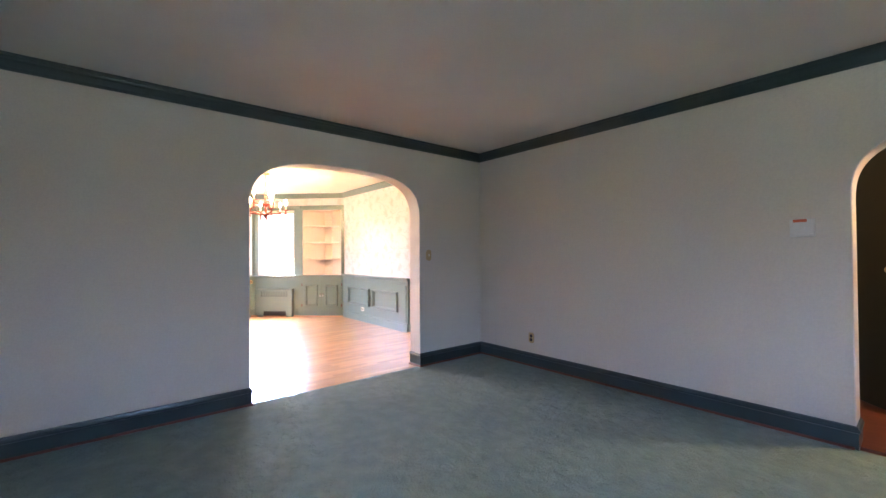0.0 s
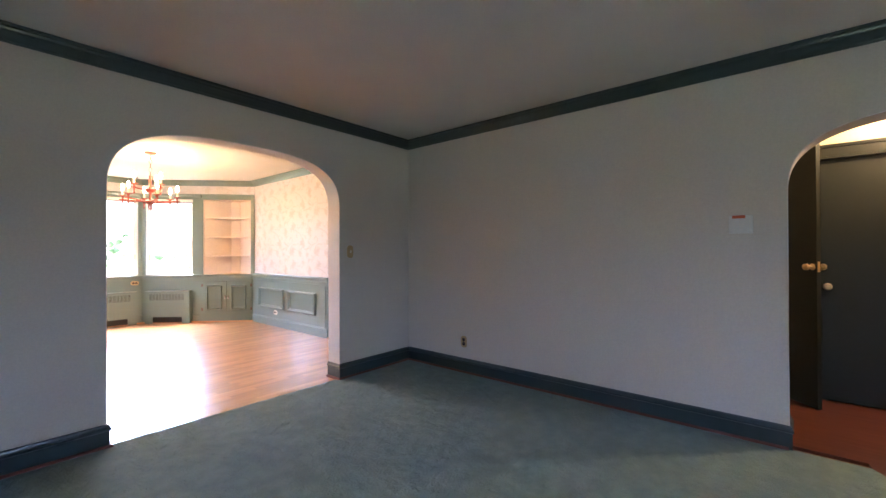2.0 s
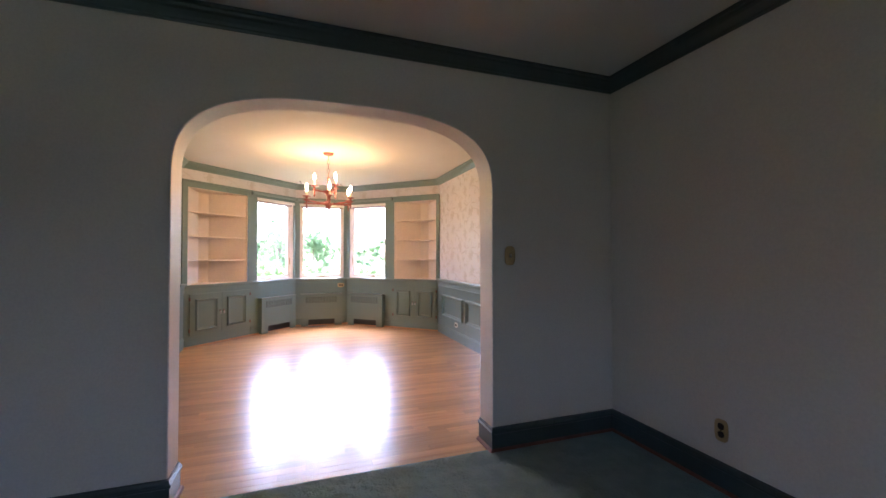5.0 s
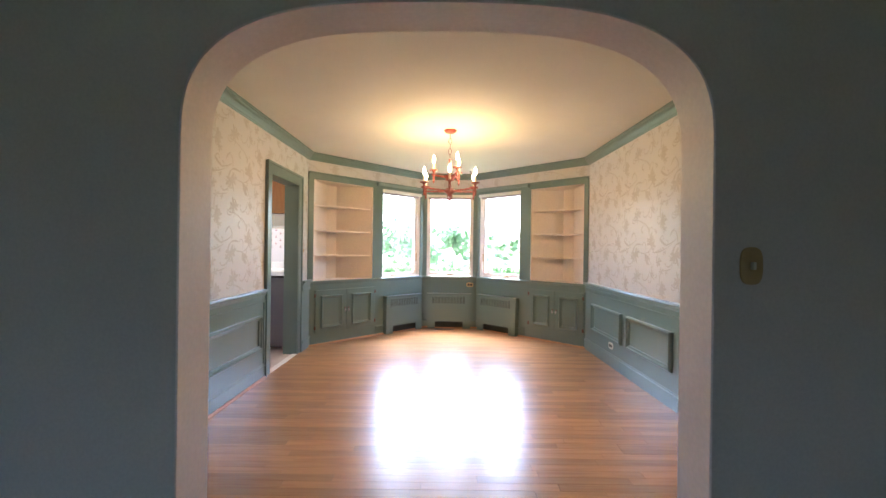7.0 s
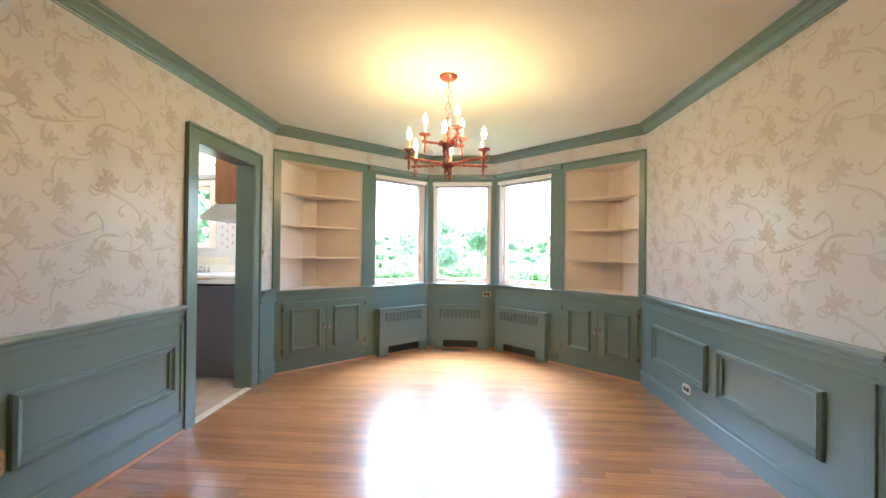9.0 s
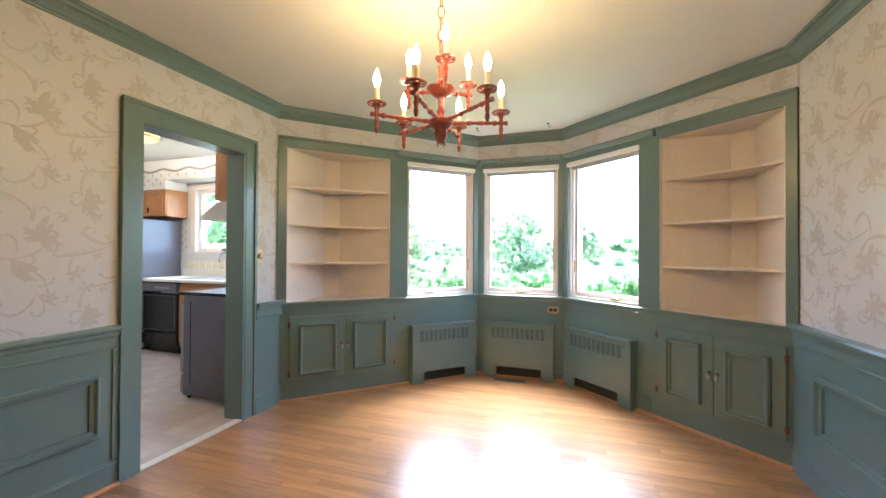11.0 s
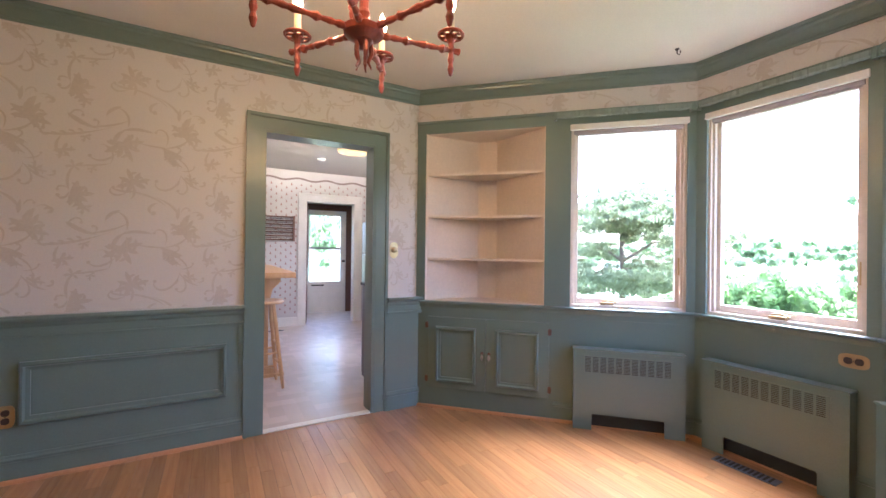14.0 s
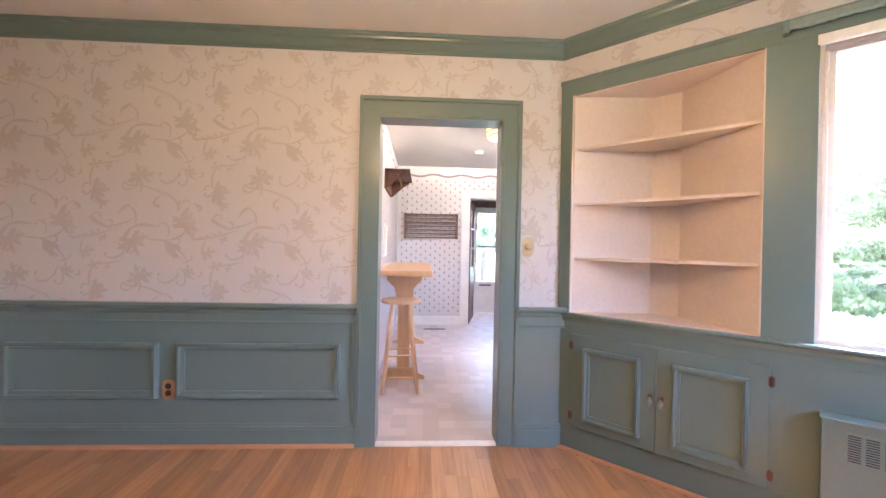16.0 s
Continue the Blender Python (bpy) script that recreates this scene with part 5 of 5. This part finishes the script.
for k in range(14):
    vs, fs = leaf_cloud(rng, 2400, 0.042, (0.2, 0.25, 0.14), (0.7 + 0.28 * k, 11.9 + 0.25 * math.sin(k * 1.3), GZ + 1.22), 1.5)
    n = len(verts)
    verts += vs
    faces += [tuple(i + n for i in f) for f in fs]
mesh_part("hedge", verts, faces, HEDGELEAF, None, "low bright green shrub border outside the bay", "stuff")["category"] = "hedge"
verts, faces = [], []
for k in range(60):
    vs, fs = leaf_cloud(rng, 300, 0.5, (2.2, 1.2, 0.9), (-60 + 2.3 * k, 75 + 6 * math.sin(k), GZ + 2.2 + 0.8 * math.sin(k * 2.1)))
    n = len(verts)
    verts += vs
    faces += [tuple(i + n for i in f) for f in fs]
mesh_part("far_woods", verts, faces, LEAF, None, "hazy far line of woods", "stuff")["category"] = "woods"
structure("road", box(-150, 150, 52, 59, -0.6, -0.59), ASPHALT, "pale road beyond the lawn")

# ---- wallpaper print ----
def ribbon(verts, faces, pts, w0, w1):
    n = len(verts)
    for i, p in enumerate(pts):
        a, b = pts[max(i - 1, 0)], pts[min(i + 1, len(pts) - 1)]
        d = Vector((b[0] - a[0], b[1] - a[1])).normalized()
        f = i / (len(pts) - 1)
        w = (w0 + (w1 - w0) * f) / 2
        verts.append((p[0] - d.y * w, p[1] + d.x * w))
        verts.append((p[0] + d.y * w, p[1] - d.x * w))
    for i in range(len(pts) - 1):
        faces.append((n + 2 * i, n + 2 * i + 1, n + 2 * i + 3, n + 2 * i + 2))


def leafshape(verts, faces, x, z, a, length, wide):
    n = len(verts)
    c, s = math.cos(a), math.sin(a)
    for u, v in ((0, 0), (0.3, 0.5), (0.65, 0.42), (1, 0), (0.65, -0.3), (0.3, -0.5)):
        px, pz = u * length, v * wide
        verts.append((x + px * c - pz * s, z + px * s + pz * c))
    faces.append(tuple(range(n, n + 6)))


def spiral(x, z, a0, r0, r1, turn, n=16):
    return [(x + (r0 + (r1 - r0) * i / (n - 1)) * math.cos(a0 + turn * i / (n - 1)), z + (r0 + (r1 - r0) * i / (n - 1)) * math.sin(a0 + turn * i / (n - 1))) for i in range(n)]


def scroll_motif():
    """One repeat of scrolling vines with lobed heads and a rose, 0.697 m wide and 0.595 m high; each stroke lies on a level of its own."""
    v, f, level = [], [], []

    def done():
        level.extend([max(level, default=0) + 1] * (len(v) - len(level)))

    def stroke(pts, w, peak=0.4, thin=0.14):
        n, last = len(v), len(pts) - 1
        for i, p in enumerate(pts):
            a, b = pts[max(i - 1, 0)], pts[min(i + 1, last)]
            d = Vector((b[0] - a[0], b[1] - a[1])).normalized()
            t = i / last
            k = w / 2 * max(math.sin(math.pi * t ** (math.log(0.5) / math.log(peak))) ** 0.8, thin)
            v.extend(((p[0] - d.y * k, p[1] + d.x * k), (p[0] + d.y * k, p[1] - d.x * k)))
        f.extend((n + 2 * i, n + 2 * i + 1, n + 2 * i + 3, n + 2 * i + 2) for i in range(last))
        done()

    def bend(p, a, ln, turn, w, peak=0.4, n=14, ease=0.5):
        """A stroke from p along a (degrees) that winds up by turn degrees."""
        x, z, a, pts = *p, radians(a), [p]
        for i in range(n):
            t = (i + 0.5) / n
            a += radians(turn) / n * (1 - ease + 2 * ease * t)
            x, z = x + ln / n * (1.25 - 0.5 * t) * math.cos(a), z + ln / n * (1.25 - 0.5 * t) * math.sin(a)
            pts.append((x, z))
        stroke(pts, w, peak)
        return pts

    def curl(p, a, ln, turn, w=0.009):
        """A tendril with a knob at its end."""
        pts = bend(p, a, ln, turn, w, 0.5, 18, 0.9)
        n = len(v)
        v.extend((pts[-1][0] + w * 0.8 * math.cos(k), pts[-1][1] + w * 0.8 * math.sin(k)) for k in [i * math.pi / 4 for i in range(8)])
        f.append(tuple(range(n, n + 8)))
        done()
        return pts

    def head(p, a, r, lobes=6, spread=200, fat=0.4):
        """A lobed leafy head that opens from p along a."""
        for k in range(lobes):
            u = k / (lobes - 1) - 0.5
            ln = r * (1.0 - 0.9 * u * u) * (1.0 if k % 2 else 0.82)
            bend(p, a + spread * u, ln, 70 * u, r * fat * 0.66, 0.5, 8, 0.6)
            q = (p[0] + ln * 0.55 * math.cos(radians(a + spread * u)), p[1] + ln * 0.55 * math.sin(radians(a + spread * u)))
            bend(q, a + spread * u + (50 if u > 0 else -50), ln * 0.42, 60 * (1 if u > 0 else -1), r * fat * 0.36, 0.45, 6)

    def fronds(p, a, ln, turn, side, count=5, w=0.012):
        """A curved spine with swept lobes on one side."""
        pts = bend(p, a, ln, turn, w, 0.35)
        for k in range(count):
            i = 1 + int(11 * k / count)
            d = math.degrees(math.atan2(pts[i + 1][1] - pts[i][1], pts[i + 1][0] - pts[i][0]))
            bend(pts[i], d + side * 30, ln * (0.46 - 0.05 * k), side * 85, w * 1.15, 0.5, 8)
        return pts

    # the main vine, which runs on from repeat to repeat, and the rose head on it
    bend((-0.06, 0.405), -12, 0.16, 18, 0.010, 0.5)
    bend((0.075, 0.389), 6, 0.155, 62, 0.012, 0.5)
    head((0.178, 0.468), 62, 0.105, 7, 190, 0.36)
    bend((0.178, 0.47), 95, 0.13, -50, 0.034, 0.5)
    bend((0.215, 0.60), 40, 0.11, -250, 0.009, 0.5, 20)
    bend((0.245, 0.585), 60, 0.075, -330, 0.016, 0.4, 18)
    # double stem from above, with its hanging curl
    bend((-0.09, 0.715), -8, 0.20, -38, 0.012, 0.4)
    bend((0.03, 0.69), -20, 0.17, -52, 0.014, 0.6)
    bend((0.155, 0.635), -100, 0.075, 10, 0.020, 0.5)
    curl((0.05, 0.655), 200, 0.10, 170, 0.016)
    curl((0.165, 0.60), 75, 0.07, -170, 0.009)
    curl((0.085, 0.40), 70, 0.15, 190, 0.010)
    # hanging acanthus under the junction
    fronds((0.06, 0.388), -18, 0.13, -12, -1, 6, 0.016)
    fronds((0.085, 0.372), -40, 0.12, -45, -1, 5, 0.014)
    bend((0.09, 0.37), -60, 0.12, 30, 0.018, 0.4)
    curl((0.13, 0.36), 20, 0.06, 150, 0.010)
    # lower vine: a wide curl, a bud and a small flower
    bend((0.125, 0.345), -25, 0.14, -70, 0.009, 0.4)
    curl((0.164, 0.235), -105, 0.22, -190, 0.012)
    bend((0.160, 0.235), -55, 0.13, 42, 0.013, 0.5)
    head((0.205, 0.20), 40, 0.055, 5, 160, 0.36)
    curl((0.255, 0.178), -10, 0.05, 150, 0.011)
    curl((0.18, 0.205), -60, 0.13, -200, 0.011)
    curl((0.165, 0.26), 0, 0.08, 80, 0.008)
    bend((0.155, 0.20), 240, 0.035, 30, 0.014)
    # the lily and its stem
    bend((0.345, 0.105), 105, 0.18, -88, 0.014, 0.3)
    head((0.350, 0.085), -12, 0.105, 6, 130, 0.38)
    bend((0.350, 0.09), -62, 0.12, 28, 0.026, 0.5)
    head((0.405, 0.02), -70, 0.055, 4, 120, 0.36)
    curl((0.347, 0.10), -100, 0.08, -170, 0.012)
    curl((0.343, 0.115), 150, 0.06, 140, 0.010)
    head((0.365, 0.235), 70, 0.05, 4, 200, 0.4)
    bend((0.365, 0.24), 5, 0.16, 12, 0.011, 0.4)
    head((0.44, 0.235), -60, 0.035, 4, 160, 0.42)
    bend((0.52, 0.265), 60, 0.15, 140, 0.008, 0.4)
    # upper right leafy curl
    curl((0.34, 0.495), 80, 0.11, -190, 0.010)
    bend((0.335, 0.525), -40, 0.15, 34, 0.024, 0.3)
    bend((0.42, 0.462), 8, 0.20, 28, 0.011, 0.4)
    curl((0.46, 0.47), 60, 0.05, 150, 0.010)
    # low branch with the small hanging head
    bend((0.53, 0.475), 205, 0.33, -30, 0.014, 0.6)
    curl((0.26, 0.392), 170, 0.06, -160, 0.012)
    for k in range(4):
        bend((0.30 + 0.035 * k, 0.404 + 0.008 * k), 150 - 10 * k, 0.035, 70, 0.012, 0.5, 6)
    bend((0.31, 0.395), 235, 0.12, 100, 0.014, 0.4)
    head((0.315, 0.325), -50, 0.062, 5, 190, 0.42)
    head((0.41, 0.41), -70, 0.04, 4, 150, 0.42)
    # broad hanging leaf and the vine that bears it
    bend((0.72, 0.47), 165, 0.16, 50, 0.018, 0.4)
    bend((0.59, 0.47), 215, 0.12, 75, 0.022, 0.5)
    head((0.575, 0.395), -65, 0.115, 7, 200, 0.36)
    bend((0.60, 0.485), 75, 0.13, 100, 0.012, 0.4)
    bend((0.57, 0.60), -160, 0.10, 60, 0.018, 0.4)
    curl((0.555, 0.335), 230, 0.15, -110, 0.012)
    head((0.63, 0.16), 110, 0.095, 7, 230, 0.38)
    bend((0.625, 0.16), -70, 0.09, -60, 0.014, 0.4)
    curl((0.60, 0.11), 215, 0.12, -200, 0.011)
    bend((0.53, 0.13), -25, 0.12, 60, 0.012, 0.4)
    return v, f, level


def printed(name, m, motif, step, area, holes_in, y, mat, label, drop=0.5, start=(0, 0)):
    """Lays a printed motif over a wall's area, clear of the openings."""
    mv, mf, lv = motif if len(motif) == 3 else (*motif, [0] * len(motif[0]))
    verts, faces = [], []
    x0, x1, z0, z1 = area
    cols, rows = int((x1 - x0) / step[0]) + 2, int((z1 - z0) / step[1]) + 3
    for i in range(-1, cols):
        for j in range(-1, rows):
            ox, oz = x0 + start[0] + i * step[0], z0 + start[1] + (j + (drop if i % 2 else 0)) * step[1]
            for face in mf:
                pts = [(mv[k][0] + ox, mv[k][1] + oz) for k in face]
                if any(not (x0 < p[0] < x1 and z0 < p[1] < z1) or any(h[0] < p[0] < h[1] and h[2] < p[1] < h[3] for h in holes_in) for p in pts):
                    continue
                n = len(verts)
                verts += [(p[0], y - lv[face[0]] * 0.000015, p[1]) for p in pts]
                faces.append(tuple(range(n, n + len(pts))))
    ob = mesh_part(name, verts, faces, mat, None, label, "stuff")
    ob.matrix_world = m
    return tagged(ob, category="wallpaper print")


MOTIF = scroll_motif()
STEP = (0.697, 0.595)
LBL = "taupe scrolling vine and rose print on cream wallpaper"
printed("wallpaper_print", mL, MOTIF, STEP, (0, LL, 0.865, 2.385), [(kk(KD0 - CAS) - 0.005, kk(KD1 + CAS) + 0.005, 0, KDT + CAS + 0.005)], -0.0008, PRINT, LBL, 0, ((6.0 - YS) % STEP[0], 1.433 - 0.865 - STEP[1] + 0.0))
small_arch = [(dd(5.53) - 0.01, dd(4.47) + 0.01, 0, 2.08)]
printed("wallpaper_print", mR, MOTIF, STEP, (0, dd(YS), 0.865, 2.385), small_arch, -0.0008, PRINT, LBL, 0)
for m, L in ((mAB, LAB), (mBC, LBC), (mCD, LCD)):
    printed("wallpaper_print", m, MOTIF, STEP, (0, L, 2.25, 2.385), [], -0.0008, PRINT, LBL, 0)
mS, _ = wallframe((XE, YS), (XW, YS))
printed("wallpaper_print", mS, MOTIF, STEP, (0, XE - XW, 0.865, 2.385), [(XE - 3.42, XE - 1.638, 0, 2.10)], -0.0008, PRINT, LBL, 0)
sv, sf = [], []
leafshape(sv, sf, 0, 0.0, 1.57, 0.045, 0.02)
leafshape(sv, sf, 0, 0.0, 0.9, 0.025, 0.012)
leafshape(sv, sf, 0, 0.0, 2.2, 0.025, 0.012)
SPRIG = material("sprig_ink", (0.42, 0.27, 0.25), 0.6)
KL = "rows of small rose-brown sprigs on cream wallpaper"
printed("wallpaper_sprigs", wallframe((KIT_W, KIT_S), (KIT_W, KIT_N))[0], (sv, sf), (0.075, 0.11), (0, KIT_N - KIT_S, 0.15, 2.3), [(KF0 - KIT_S - 0.12, KF1 - KIT_S + 0.12, 0, 2.12)], -0.0008, SPRIG, KL)
printed("wallpaper_sprigs", wallframe((KIT_W, KIT_N), (KIT_E, KIT_N))[0], (sv, sf), (0.075, 0.11), (0, KIT_E - KIT_W, 1.2, 2.3), [(KW0 - KIT_W - 0.12, KW1 - KIT_W + 0.12, 1.1, 2.2)], -0.0008, SPRIG, KL)
printed("wallpaper_sprigs", wallframe((KIT_E, KIT_S), (KIT_W, KIT_S))[0], (sv, sf), (0.075, 0.11), (0, KIT_E - KIT_W, 0.05, 2.3), [], -0.0008, SPRIG, KL)
printed("wallpaper_sprigs", wallframe((KIT_W, 8.93), (KIT_E, 8.93))[0], (sv, sf), (0.075, 0.11), (0, KIT_E - KIT_W, 2.1, 2.34), [(-2.03 - KIT_W, 9, 0, 2.22)], -0.0008, SPRIG, KL)
BORDER = material("border_ink", (0.26, 0.20, 0.19), 0.6)
for a, b in (((KIT_W, KIT_S), (KIT_W, KIT_N)), ((KIT_W, 8.93), (KIT_E, 8.93)), ((KIT_E, KIT_S), (KIT_W, KIT_S))):
    m, L = wallframe(a, b)
    v, f = [], []
    n = int(L / 0.06)
    ribbon(v, f, [(L * i / n, 2.345 + 0.018 * math.sin(L * i / n * 14)) for i in range(n + 1)], 0.03, 0.03)
    ob = mesh_part("wallpaper_border", [(p[0], -0.001, p[1]) for p in v], f, BORDER, None, "dark swagged wallpaper border under the ceiling", "stuff")
    ob.matrix_world = m
    tagged(ob, category="wallpaper border")

# ---- oak strips of the dining floor, last ----
fl = structure("floor_dining", slab([(XW, YN + 0.012), A, B, C, D, (XE, YS), (3.41, YS), (3.41, YN + 0.012)], -0.02, -0.006), SUBFLOOR, "honey oak strip floor, worn and glossy")
rng = random.Random(21)
base = box(0, 1, 0, 0.065, -0.006, 0.0)
me = bpy.data.meshes.new("plank")
base.to_mesh(me)
base.free()
me.materials.append(OAK)
far = bmesh.new()
made = 0


def span(y):
    """The floor's reach in x at a y."""
    if y < YS:
        return 1.632, 3.423
    if y < A[1]:
        return XW - 0.01, XE + (0.2 if 4.47 < y < 5.53 else 0.01)
    lo = A[0] + (y - A[1]) * (B[0] - A[0]) / (B[1] - A[1])
    hi = XE if y < D[1] else D[0] - (y - D[1]) * (D[0] - C[0]) / (C[1] - D[1])
    return lo, hi


y = YN + 0.013
while y < 9.1:
    lo, hi = span(y + 0.065)
    x = lo
    first = rng.uniform(0.15, 0.9)
    while x < hi - 0.005:
        length = min(first if x == lo else rng.uniform(0.35, 1.15), hi - x)
        if made < 300 and 4.4 < y < 8.2 and 1.0 < x < 4.0 and y > 4.9:
            p = new("plank", me)
            p.parent = fl
            p.location, p.scale = (x, y, 0), (length - 0.0012, 1, 1)
            made += 1
        else:
            box(x, x + length - 0.0012, y, y + 0.065, -0.006, 0.0, bm=far)
        x += length
    y += 0.0662
part("strip", far, OAK, fl, kind="stuff")
